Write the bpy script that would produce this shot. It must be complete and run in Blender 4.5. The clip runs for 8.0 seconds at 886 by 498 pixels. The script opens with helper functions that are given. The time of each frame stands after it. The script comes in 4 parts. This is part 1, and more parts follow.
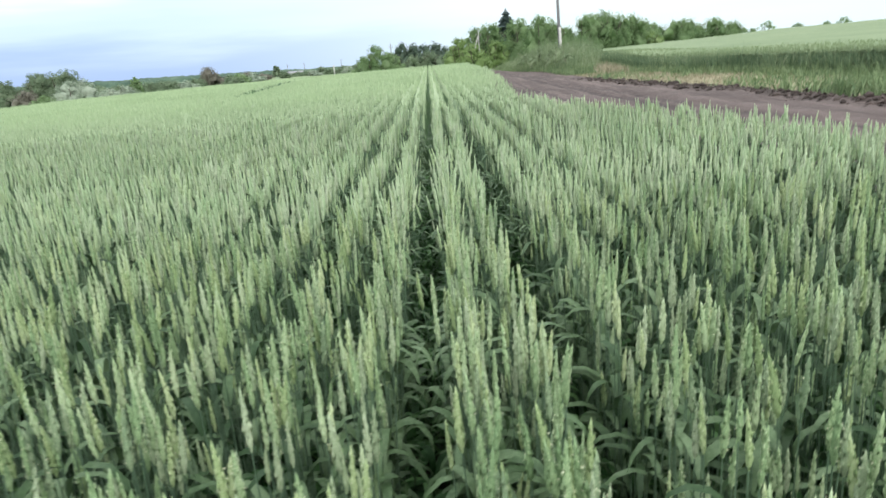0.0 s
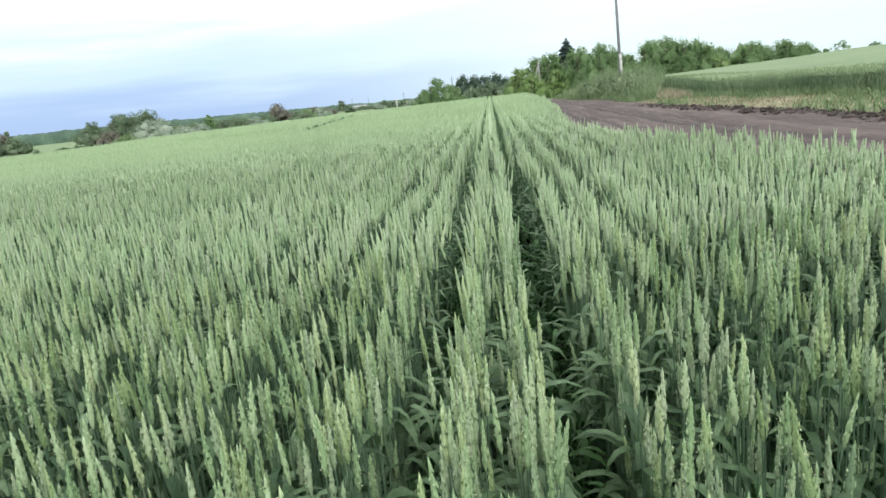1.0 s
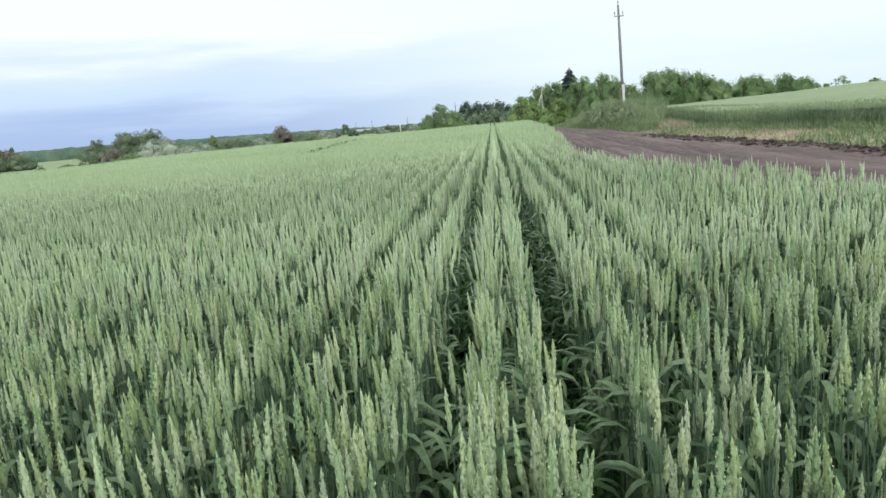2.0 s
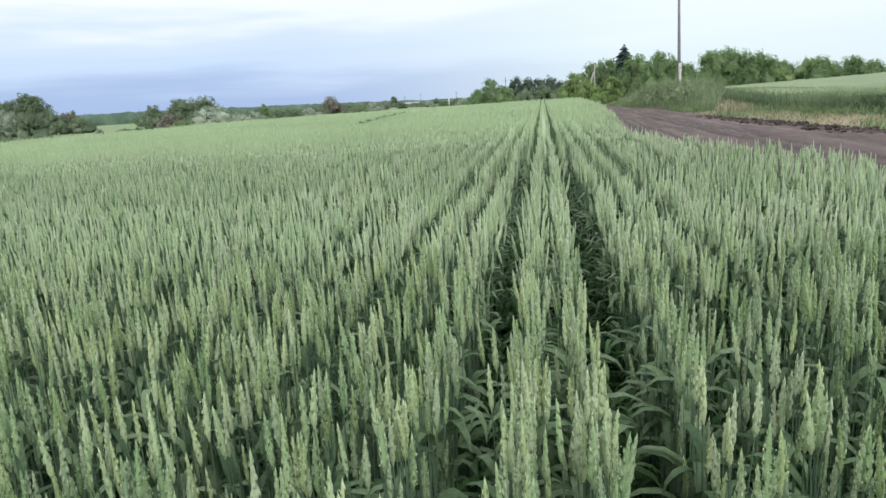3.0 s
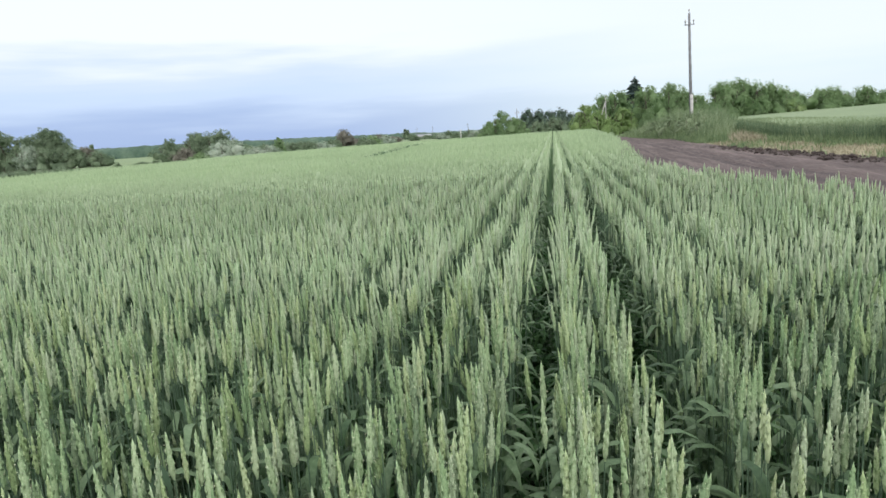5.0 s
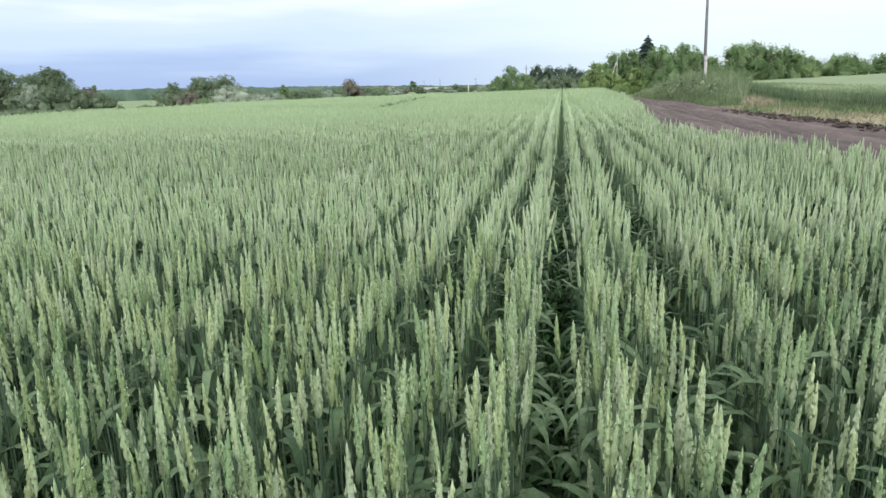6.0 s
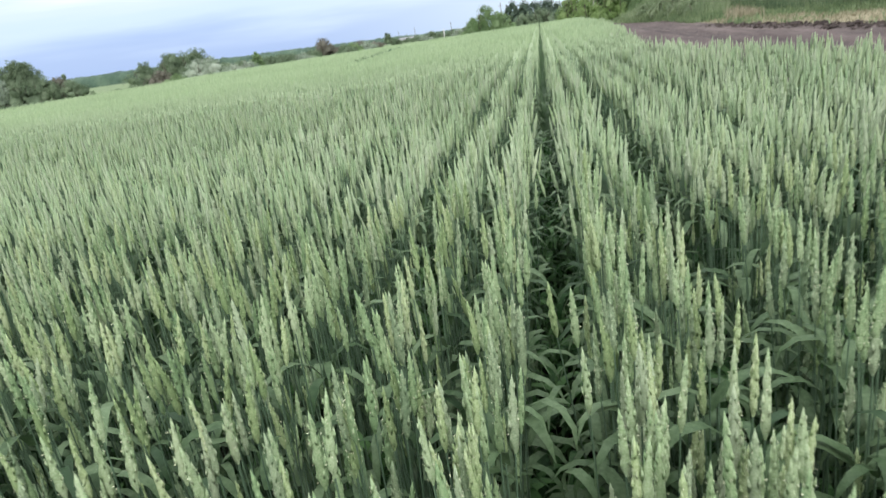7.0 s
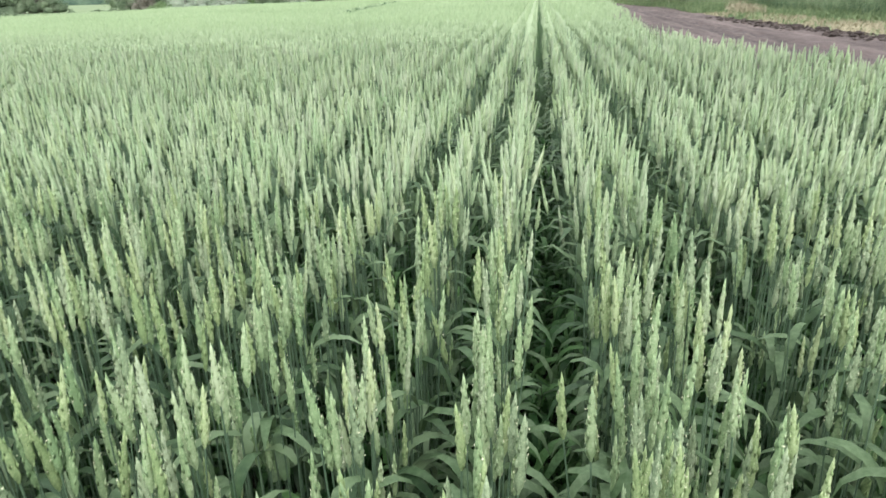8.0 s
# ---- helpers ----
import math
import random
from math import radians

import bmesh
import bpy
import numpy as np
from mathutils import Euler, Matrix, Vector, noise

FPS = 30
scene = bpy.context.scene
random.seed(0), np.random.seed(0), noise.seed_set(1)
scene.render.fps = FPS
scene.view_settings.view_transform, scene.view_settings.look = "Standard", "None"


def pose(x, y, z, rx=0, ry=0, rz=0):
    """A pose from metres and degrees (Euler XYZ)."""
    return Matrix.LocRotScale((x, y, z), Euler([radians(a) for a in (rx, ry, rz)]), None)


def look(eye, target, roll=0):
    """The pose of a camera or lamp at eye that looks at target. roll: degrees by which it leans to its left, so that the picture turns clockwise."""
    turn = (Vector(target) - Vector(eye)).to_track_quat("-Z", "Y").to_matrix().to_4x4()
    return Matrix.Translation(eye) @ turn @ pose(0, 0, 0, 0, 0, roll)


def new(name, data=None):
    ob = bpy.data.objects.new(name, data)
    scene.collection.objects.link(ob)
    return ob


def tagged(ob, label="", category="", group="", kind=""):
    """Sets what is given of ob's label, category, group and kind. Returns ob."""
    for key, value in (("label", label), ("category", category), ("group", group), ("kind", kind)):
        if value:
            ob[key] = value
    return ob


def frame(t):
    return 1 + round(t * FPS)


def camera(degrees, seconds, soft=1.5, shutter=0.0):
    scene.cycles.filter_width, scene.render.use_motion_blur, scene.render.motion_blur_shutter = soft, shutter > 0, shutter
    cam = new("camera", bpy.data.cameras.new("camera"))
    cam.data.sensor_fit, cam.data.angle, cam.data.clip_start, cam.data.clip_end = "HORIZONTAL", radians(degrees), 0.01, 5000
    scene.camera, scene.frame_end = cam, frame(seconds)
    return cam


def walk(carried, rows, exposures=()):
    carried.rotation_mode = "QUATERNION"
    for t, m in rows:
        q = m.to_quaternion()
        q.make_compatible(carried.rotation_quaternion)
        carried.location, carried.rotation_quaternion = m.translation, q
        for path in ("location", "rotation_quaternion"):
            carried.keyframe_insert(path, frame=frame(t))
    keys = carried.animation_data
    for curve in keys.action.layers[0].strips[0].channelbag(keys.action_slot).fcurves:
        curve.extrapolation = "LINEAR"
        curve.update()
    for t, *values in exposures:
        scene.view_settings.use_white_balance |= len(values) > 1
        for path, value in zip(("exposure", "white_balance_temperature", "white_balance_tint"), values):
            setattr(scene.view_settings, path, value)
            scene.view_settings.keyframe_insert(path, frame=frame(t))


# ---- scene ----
cam = camera(67.3, 8.0, shutter=0.2)
PATH = [
    (0, (0.0, 0.078, 1.435), (0.016, 1.999, 0.88), -4.4),
    (0.1, (0.026, 0.101, 1.433), (0.054, 2.029, 0.901), -2.9),
    (0.2, (0.054, 0.126, 1.43), (0.015, 2.062, 0.931), -3.0),
    (0.3, (0.081, 0.15, 1.428), (-0.037, 2.088, 0.952), -3.4),
    (0.4, (0.105, 0.171, 1.426), (-0.083, 2.107, 0.96), -3.6),
    (0.5, (0.123, 0.189, 1.425), (-0.138, 2.116, 0.96), -4.2),
    (0.6, (0.135, 0.202, 1.425), (-0.169, 2.122, 0.954), -4.6),
    (0.7, (0.141, 0.211, 1.425), (-0.158, 2.137, 0.975), -3.8),
    (0.8, (0.145, 0.218, 1.426), (-0.119, 2.152, 0.99), -4.3),
    (0.9, (0.146, 0.224, 1.427), (-0.048, 2.163, 0.975), -5.5),
    (1, (0.147, 0.23, 1.428), (-0.016, 2.171, 0.974), -6.0),
    (1.1, (0.14, 0.233, 1.43), (0.006, 2.18, 0.992), -5.5),
    (1.2, (0.131, 0.234, 1.431), (0.013, 2.186, 1.01), -5.7),
    (2.3, (0.104, 0.242, 1.426), (-0.087, 2.196, 1.045), -3.8),
    (2.4, (0.104, 0.242, 1.429), (-0.097, 2.191, 1.03), -3.5),
    (2.5, (0.104, 0.241, 1.433), (-0.108, 2.187, 1.025), -3.6),
    (2.6, (0.102, 0.241, 1.433), (-0.122, 2.184, 1.016), -3.3),
    (2.7, (0.1, 0.241, 1.432), (-0.14, 2.18, 1.007), -3.4),
    (2.8, (0.098, 0.241, 1.431), (-0.164, 2.176, 0.999), -3.6),
    (2.9, (0.096, 0.241, 1.43), (-0.182, 2.172, 0.992), -3.7),
    (3, (0.094, 0.241, 1.429), (-0.196, 2.169, 0.984), -3.2),
    (3.1, (0.092, 0.241, 1.428), (-0.216, 2.166, 0.979), -3.2),
    (3.2, (0.09, 0.242, 1.428), (-0.235, 2.163, 0.977), -3.0),
    (3.3, (0.089, 0.243, 1.427), (-0.244, 2.162, 0.972), -2.8),
    (3.4, (0.087, 0.244, 1.427), (-0.239, 2.163, 0.967), -2.7),
    (3.5, (0.087, 0.245, 1.427), (-0.223, 2.166, 0.964), -2.8),
    (3.6, (0.088, 0.247, 1.428), (-0.202, 2.17, 0.962), -3.0),
    (3.7, (0.09, 0.249, 1.43), (-0.18, 2.174, 0.96), -3.1),
    (3.8, (0.093, 0.251, 1.433), (-0.147, 2.183, 0.973), -2.7),
    (3.9, (0.094, 0.252, 1.435), (-0.116, 2.202, 1.04), -3.1),
    (4, (0.094, 0.253, 1.436), (-0.106, 2.205, 1.051), -3.3),
    (4.1, (0.092, 0.252, 1.437), (-0.127, 2.2, 1.041), -3.1),
    (4.2, (0.088, 0.25, 1.437), (-0.166, 2.197, 1.055), -2.6),
    (4.3, (0.084, 0.248, 1.437), (-0.187, 2.203, 1.113), -1.6),
    (4.4, (0.078, 0.246, 1.436), (-0.186, 2.204, 1.13), -1.7),
    (4.5, (0.07, 0.244, 1.436), (-0.181, 2.199, 1.1), -2.7),
    (4.6, (0.06, 0.243, 1.436), (-0.189, 2.196, 1.084), -2.6),
    (4.7, (0.049, 0.242, 1.436), (-0.222, 2.193, 1.089), -2.6),
    (4.8, (0.037, 0.242, 1.436), (-0.26, 2.189, 1.089), -2.7),
    (4.9, (0.024, 0.242, 1.436), (-0.297, 2.186, 1.093), -2.9),
    (5, (0.011, 0.243, 1.435), (-0.312, 2.185, 1.083), -3.5),
    (5.1, (-0.003, 0.246, 1.43), (-0.308, 2.185, 1.047), -3.8),
    (5.2, (-0.015, 0.251, 1.425), (-0.3, 2.181, 0.986), -3.2),
    (6.3, (-0.072, 0.323, 1.411), (-0.41, 2.23, 0.912), -1.2),
    (6.4, (-0.07, 0.338, 1.408), (-0.378, 2.249, 0.904), -2.4),
    (6.5, (-0.063, 0.367, 1.401), (-0.347, 2.282, 0.899), -4.0),
    (6.6, (-0.057, 0.411, 1.386), (-0.34, 2.323, 0.871), -5.2),
    (6.7, (-0.052, 0.468, 1.369), (-0.349, 2.373, 0.836), -6.0),
    (6.8, (-0.049, 0.535, 1.355), (-0.351, 2.433, 0.804), -6.8),
    (6.9, (-0.047, 0.606, 1.342), (-0.361, 2.498, 0.772), -7.9),
    (7, (-0.046, 0.676, 1.332), (-0.372, 2.548, 0.709), -8.0),
    (7.2, (-0.046, 0.801, 1.332), (-0.452, 2.627, 0.625), -9.0),
    (7.4, (-0.049, 0.898, 1.332), (-0.506, 2.688, 0.567), -7.1),
    (7.5, (-0.051, 0.933, 1.332), (-0.484, 2.723, 0.553), -5.8),
    (7.7, (-0.067, 0.976, 1.34), (-0.446, 2.783, 0.571), -2.9),
    (8, (-0.113, 1.001, 1.37), (-0.36, 2.845, 0.638), -1.2),
]
SKY_RIGHT, SKY_BANK, SKY_STREAK = (0.80, 0.95, 1.02), (0.40, 0.55, 0.86), (0.62, 0.78, 1.03)
SKY_RIGHT_UP, SKY_LEFT_UP = (0.92, 1.02, 1.07), (0.68, 0.82, 1.03)
SKY_TOP, SKY_ZENITH = (0.98, 1.05, 1.09), (1.6, 1.65, 1.7)
SKY_BEHIND = (2.05, 2.1, 2.1)
SKY_STRENGTH, SUN = 1.0, 1.7
EXPOSURES = [(0.0, 0.17, 6500, 9), (0.5, 0.16, 6500, 6), (1.0, 0.09, 6500, 7), (2.5, -0.12, 6500, 11), (3.5, -0.12, 6500, 11), (5.0, -0.12, 6500, 12.5), (6.5, 0.04, 6500, 11), (7.0, 0.08, 6500, 12), (7.5, 0.27, 6500, 11), (8.0, 0.45, 6550, 11)]

walk(cam, [(t, look(eye, target, roll)) for t, eye, target, roll in PATH], EXPOSURES)

# ---- world and light: an overcast sky with a blue-grey bank low to the west ----
rng = np.random.default_rng(7)
world = bpy.data.worlds.new("overcast_sky")
scene.world = world
world.use_nodes = True
wt = world.node_tree
wt.nodes.clear()


def wn(kind, **inputs):
    n = wt.nodes.new(kind)
    for key, value in inputs.items():
        n.inputs[key.replace("_", " ")].default_value = value
    return n


def wmath(op, a, b=None, clamp=False):
    n = wt.nodes.new("ShaderNodeMath")
    n.operation, n.use_clamp = op, clamp
    for i, v in enumerate((a, b)):
        if v is None:
            continue
        if isinstance(v, (int, float)):
            n.inputs[i].default_value = v
        else:
            wt.links.new(v, n.inputs[i])
    return n.outputs[0]


def wsmooth(v, lo, hi):
    n = wt.nodes.new("ShaderNodeMapRange")
    n.interpolation_type = "SMOOTHSTEP"
    n.inputs["From Min"].default_value, n.inputs["From Max"].default_value = lo, hi
    wt.links.new(v, n.inputs["Value"])
    return n.outputs[0]


def wmix(fac, a, b):
    n = wt.nodes.new("ShaderNodeMix")
    n.data_type = "RGBA"
    wt.links.new(fac, n.inputs["Factor"])
    for sock, v in ((n.inputs[6], a), (n.inputs[7], b)):
        if isinstance(v, tuple):
            sock.default_value = (*v, 1)
        else:
            wt.links.new(v, sock)
    return n.outputs[2]


coord = wn("ShaderNodeTexCoord")
split = wn("ShaderNodeSeparateXYZ")
wt.links.new(coord.outputs["Generated"], split.inputs[0])
sx, sy, sz = split.outputs
stretch = wn("ShaderNodeMapping")
stretch.inputs["Scale"].default_value = (1.6, 1.6, 15.0)
wt.links.new(coord.outputs["Generated"], stretch.inputs["Vector"])
streak = wn("ShaderNodeTexNoise", Scale=1.7, Detail=4.0, Roughness=0.5)
wt.links.new(stretch.outputs[0], streak.inputs["Vector"])
wisp = wmath("MULTIPLY", wmath("SUBTRACT", streak.outputs["Fac"], 0.5), 0.10)
height = wmath("ADD", sz, wisp)
side = wsmooth(sx, 0.25, -0.40)
layers = wt.nodes.new("ShaderNodeValToRGB")
layers.color_ramp.interpolation = "EASE"
tops = [(0.0, SKY_BANK), (0.12, SKY_BANK), (0.34, SKY_STREAK), (0.46, SKY_LEFT_UP), (0.64, SKY_TOP)]
while len(layers.color_ramp.elements) < len(tops):
    layers.color_ramp.elements.new(0.5)
for e, (p, c) in zip(layers.color_ramp.elements, tops):
    e.position, e.color = p, (*c, 1)
wt.links.new(wmath("MULTIPLY", height, 5.0, True), layers.inputs[0])
right = wmix(wsmooth(height, 0.012, 0.10), SKY_RIGHT, SKY_RIGHT_UP)
pale = wmix(side, right, layers.outputs[0])
behind = wmath("MULTIPLY", wsmooth(sy, 0.15, -0.55), wsmooth(sz, 0.02, 0.25))
lit = wmix(behind, pale, SKY_BEHIND)
zenith = wmix(wsmooth(sz, 0.25, 0.75), lit, SKY_ZENITH)
below = wmix(wsmooth(sz, -0.06, -0.01), (0.10, 0.13, 0.08), zenith)
clear = wn("ShaderNodeTexSky")
clear.sky_type, clear.sun_disc = "NISHITA", False
clear.sun_elevation, clear.sun_rotation = radians(38), radians(155)
thin = wn("ShaderNodeMix")
thin.data_type, thin.blend_type = "RGBA", "ADD"
thin.inputs["Factor"].default_value = 0.012
wt.links.new(below, thin.inputs[6])
wt.links.new(clear.outputs[0], thin.inputs[7])
back = wn("ShaderNodeBackground", Strength=SKY_STRENGTH)
wt.links.new(thin.outputs[2], back.inputs["Color"])
out = wn("ShaderNodeOutputWorld")
wt.links.new(back.outputs[0], out.inputs["Surface"])

sun_data = bpy.data.lights.new("sun", "SUN")
sun_data.energy, sun_data.angle, sun_data.color = SUN, radians(28), (1.0, 0.985, 0.955)
sun = new("sun", sun_data)
sun.matrix_world = look((22, -48, 42), (0, 0, 0))


# ---- materials ----
def material(name, colours, scale=8.0, fine=60.0, rough=0.65, bump=0.15, through_light=0.0, island=0.0, stretch=(1, 1, 1), spec=0.3, stops=None, bump_scale=1.0, tint=None):
    """Two scales of noise through a ramp of colours, with relief; through_light: share of light let through a leaf."""
    m = bpy.data.materials.new(name)
    m.use_nodes = True
    nt = m.node_tree
    nt.nodes.clear()

    def node(kind, **inputs):
        n = nt.nodes.new(kind)
        for key, value in inputs.items():
            n.inputs[key.replace("_", " ")].default_value = value
        return n

    place = node("ShaderNodeNewGeometry")
    mapping = node("ShaderNodeMapping")
    mapping.inputs["Scale"].default_value = stretch
    nt.links.new(place.outputs["Position"], mapping.inputs["Vector"])
    big = node("ShaderNodeTexNoise", Scale=scale, Detail=3.0)
    small = node("ShaderNodeTexNoise", Scale=fine, Detail=4.0, Roughness=0.65)
    for n in (big, small):
        nt.links.new(mapping.outputs[0], n.inputs["Vector"])

    def calc(op, a, b):
        n = nt.nodes.new("ShaderNodeMath")
        n.operation = op
        for i, v in enumerate((a, b)):
            if isinstance(v, (int, float)):
                n.inputs[i].default_value = v
            else:
                nt.links.new(v, n.inputs[i])
        return n.outputs[0]

    value = calc("ADD", calc("MULTIPLY", big.outputs["Fac"], 0.55), calc("MULTIPLY", small.outputs["Fac"], 0.45))
    if island:
        value = calc("ADD", value, calc("MULTIPLY", calc("SUBTRACT", place.outputs["Random Per Island"], 0.5), island))
    ramp = node("ShaderNodeValToRGB")
    stops = stops or [0.30 + 0.40 * i / (len(colours) - 1) for i in range(len(colours))]
    while len(ramp.color_ramp.elements) < len(colours):
        ramp.color_ramp.elements.new(0.5)
    for e, p, c in zip(ramp.color_ramp.elements, stops, colours):
        e.position, e.color = p, (*c, 1)
    nt.links.new(value, ramp.inputs[0])
    colour = ramp.outputs[0]
    if tint:
        spots = node("ShaderNodeTexNoise", Scale=tint[1], Detail=1.0)
        nt.links.new(place.outputs["Position"], spots.inputs["Vector"])
        share = node("ShaderNodeMapRange")
        share.inputs["From Min"].default_value, share.inputs["From Max"].default_value, share.inputs["To Max"].default_value = 0.48, 0.68, tint[2]
        nt.links.new(spots.outputs["Fac"], share.inputs["Value"])
        blend = node("ShaderNodeMix")
        blend.data_type = "RGBA"
        blend.inputs[7].default_value = (*tint[0], 1)
        nt.links.new(share.outputs[0], blend.inputs["Factor"])
        nt.links.new(colour, blend.inputs[6])
        colour = blend.outputs[2]
    shader = node("ShaderNodeBsdfPrincipled", Roughness=rough)
    shader.inputs["Specular IOR Level"].default_value = spec
    nt.links.new(colour, shader.inputs["Base Color"])
    if bump:
        relief = node("ShaderNodeBump", Strength=bump, Distance=0.02 * bump_scale)
        nt.links.new(small.outputs["Fac"], relief.inputs["Height"])
        nt.links.new(relief.outputs[0], shader.inputs["Normal"])
    last = shader.outputs[0]
    if through_light:
        glow = node("ShaderNodeBsdfTranslucent")
        nt.links.new(colour, glow.inputs["Color"])
        both = node("ShaderNodeMixShader", Fac=through_light)
        nt.links.new(shader.outputs[0], both.inputs[1])
        nt.links.new(glow.outputs[0], both.inputs[2])
        last = both.outputs[0]
    o = node("ShaderNodeOutputMaterial")
    nt.links.new(last, o.inputs["Surface"])
    return m


EAR = material("wheat_ear", [(0.189, 0.298, 0.146), (0.310, 0.432, 0.228), (0.476, 0.578, 0.360)], 3.0, 330, 0.75, 0.10, 0.25, 0.14, stops=(0.38, 0.5, 0.62), tint=((0.41, 0.45, 0.31), 6.0, 0.18))
EAR_YELLOW = material("wheat_ear_yellowish", [(0.212, 0.308, 0.138), (0.338, 0.442, 0.216), (0.505, 0.59, 0.35)], 3.0, 330, 0.75, 0.10, 0.25, 0.14, stops=(0.38, 0.5, 0.62))
EAR_TAN = material("wheat_ear_greyish_tan", [(0.182, 0.268, 0.152), (0.302, 0.388, 0.235), (0.447, 0.530, 0.355)], 3.0, 330, 0.75, 0.10, 0.25, 0.14, stops=(0.38, 0.5, 0.62))
ANTHER = material("wheat_anther", [(0.58, 0.60, 0.40), (0.74, 0.74, 0.56)], 20, 200, 0.8, 0.0)
STEM = material("wheat_stem", [(0.072, 0.125, 0.077), (0.127, 0.196, 0.123)], 4.0, 120, 0.5, 0.05, 0.0, 0.2)
# low leaves are coloured darker than flag leaves; the stand's shade is put in
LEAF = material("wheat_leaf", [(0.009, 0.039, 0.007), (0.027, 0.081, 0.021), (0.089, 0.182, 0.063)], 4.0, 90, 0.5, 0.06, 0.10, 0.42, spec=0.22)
# light is put into these colours: mid ears brighter, as plain shapes catch less, and for unbuilt anthers; far ears
# darker
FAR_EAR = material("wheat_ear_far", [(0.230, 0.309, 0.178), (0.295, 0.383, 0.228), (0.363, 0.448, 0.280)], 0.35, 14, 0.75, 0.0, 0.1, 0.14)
MID_EAR = material("wheat_ear_mid_brightened", [(0.358, 0.500, 0.291), (0.473, 0.601, 0.379), (0.569, 0.671, 0.474)], 1.2, 120, 0.75, 0.0, 0.38, 0.24, tint=((0.54, 0.585, 0.42), 4.0, 0.3))
MID_YELLOW = material("wheat_ear_mid_brightened_yellowish", [(0.372, 0.497, 0.283), (0.493, 0.603, 0.365), (0.588, 0.673, 0.469)], 1.2, 120, 0.75, 0.0, 0.38, 0.24)
MID_TAN = material("wheat_ear_mid_brightened_tan", [(0.343, 0.449, 0.286), (0.454, 0.545, 0.367), (0.554, 0.626, 0.464)], 1.2, 120, 0.75, 0.0, 0.38, 0.24)
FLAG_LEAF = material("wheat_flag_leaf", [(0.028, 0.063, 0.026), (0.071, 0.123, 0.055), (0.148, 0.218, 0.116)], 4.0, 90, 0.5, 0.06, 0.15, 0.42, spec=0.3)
UNDER = material("wheat_undergrowth_gap_shade", [(0.030, 0.072, 0.025), (0.060, 0.120, 0.046), (0.098, 0.175, 0.071)], 1.2, 26, 0.8, 0.6, stretch=(2.2, 0.5, 1))
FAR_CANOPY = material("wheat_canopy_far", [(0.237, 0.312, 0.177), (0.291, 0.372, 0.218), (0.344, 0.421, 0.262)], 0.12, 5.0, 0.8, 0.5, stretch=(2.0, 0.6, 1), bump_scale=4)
# lower tones put the canopy's own shade into the sheet's colour
UPPER = material("upper_wheat_canopy_shaded", [(0.13, 0.18, 0.093), (0.17, 0.225, 0.12), (0.215, 0.265, 0.15)], 0.15, 3.0, 0.85, 0.5, stretch=(2.0, 0.6, 1), bump_scale=4)
SOIL_AND_SHADE = material("field_soil_and_shade", [(0.009, 0.016, 0.007), (0.018, 0.022, 0.011), (0.042, 0.035, 0.024)], 3.0, 45, 0.95, 0.6)
ROAD = material("dirt_road_earth", [(0.045, 0.033, 0.031), (0.095, 0.072, 0.067), (0.175, 0.138, 0.128)], 1.3, 7.0, 0.92, 0.7, stretch=(1.8, 0.14, 1), bump_scale=3)
DARK_RUT = material("dark_rut_earth", [(0.030, 0.022, 0.021), (0.055, 0.041, 0.039), (0.085, 0.065, 0.06)], 1.3, 7.0, 0.85, 0.7, stretch=(1.8, 0.2, 1), bump_scale=3)
CLOD = material("dark_earth_clod", [(0.022, 0.017, 0.015), (0.047, 0.036, 0.032), (0.088, 0.069, 0.062)], 2.0, 20, 0.95, 0.8, island=0.25)
STRAW = material("dry_straw", [(0.182, 0.168, 0.110), (0.287, 0.262, 0.175), (0.373, 0.352, 0.259)], 0.7, 12, 0.9, 0.3, 0.1, 0.3)
VERGE = material("verge_grass_earth", [(0.115, 0.124, 0.068), (0.240, 0.216, 0.136), (0.384, 0.340, 0.223)], 0.35, 6, 0.95, 0.5, bump_scale=3)
MEADOW = material("meadow", [(0.111, 0.167, 0.079), (0.170, 0.229, 0.114), (0.238, 0.282, 0.158)], 0.02, 0.5, 0.95, 0.2)
REED = material("tall_grass_blades", [(0.13, 0.185, 0.10), (0.20, 0.265, 0.145), (0.30, 0.35, 0.215)], 0.35, 10, 0.7, 0.0, 0.2, 0.35)
WEED = material("weed_leaf", [(0.090, 0.143, 0.066), (0.146, 0.209, 0.099), (0.213, 0.275, 0.143)], 0.5, 10, 0.7, 0.0, 0.2, 0.35)
BLUE_GREEN = material("wheat_stand_face", [(0.061, 0.108, 0.058), (0.107, 0.168, 0.090), (0.177, 0.240, 0.129)], 0.5, 10, 0.7, 0.0, 0.15, 0.35)
BARK = material("bark", [(0.06, 0.05, 0.04), (0.12, 0.10, 0.08)], 2, 20, 0.9, 0.4)
GREEN_LEAVES = material("maple_leaves", [(0.120, 0.201, 0.085), (0.210, 0.319, 0.144), (0.320, 0.431, 0.230)], 0.22, 2.5, 0.7, 0.0, 0.6, 0.22)
LIGHT_LEAVES = material("young_leaves", [(0.148, 0.232, 0.081), (0.221, 0.324, 0.114), (0.295, 0.396, 0.171)], 0.22, 2.5, 0.7, 0.0, 0.5, 0.25)
DULL_LEAVES = material("willow_leaves", [(0.114, 0.169, 0.098), (0.188, 0.259, 0.156), (0.291, 0.367, 0.239)], 0.2, 2.5, 0.75, 0.0, 0.55, 0.3)
SPRUCE_LEAVES = material("spruce_needles", [(0.018, 0.036, 0.034), (0.034, 0.06, 0.054), (0.06, 0.09, 0.08)], 0.2, 2.5, 0.85, 0.0, 0.0, 0.3)
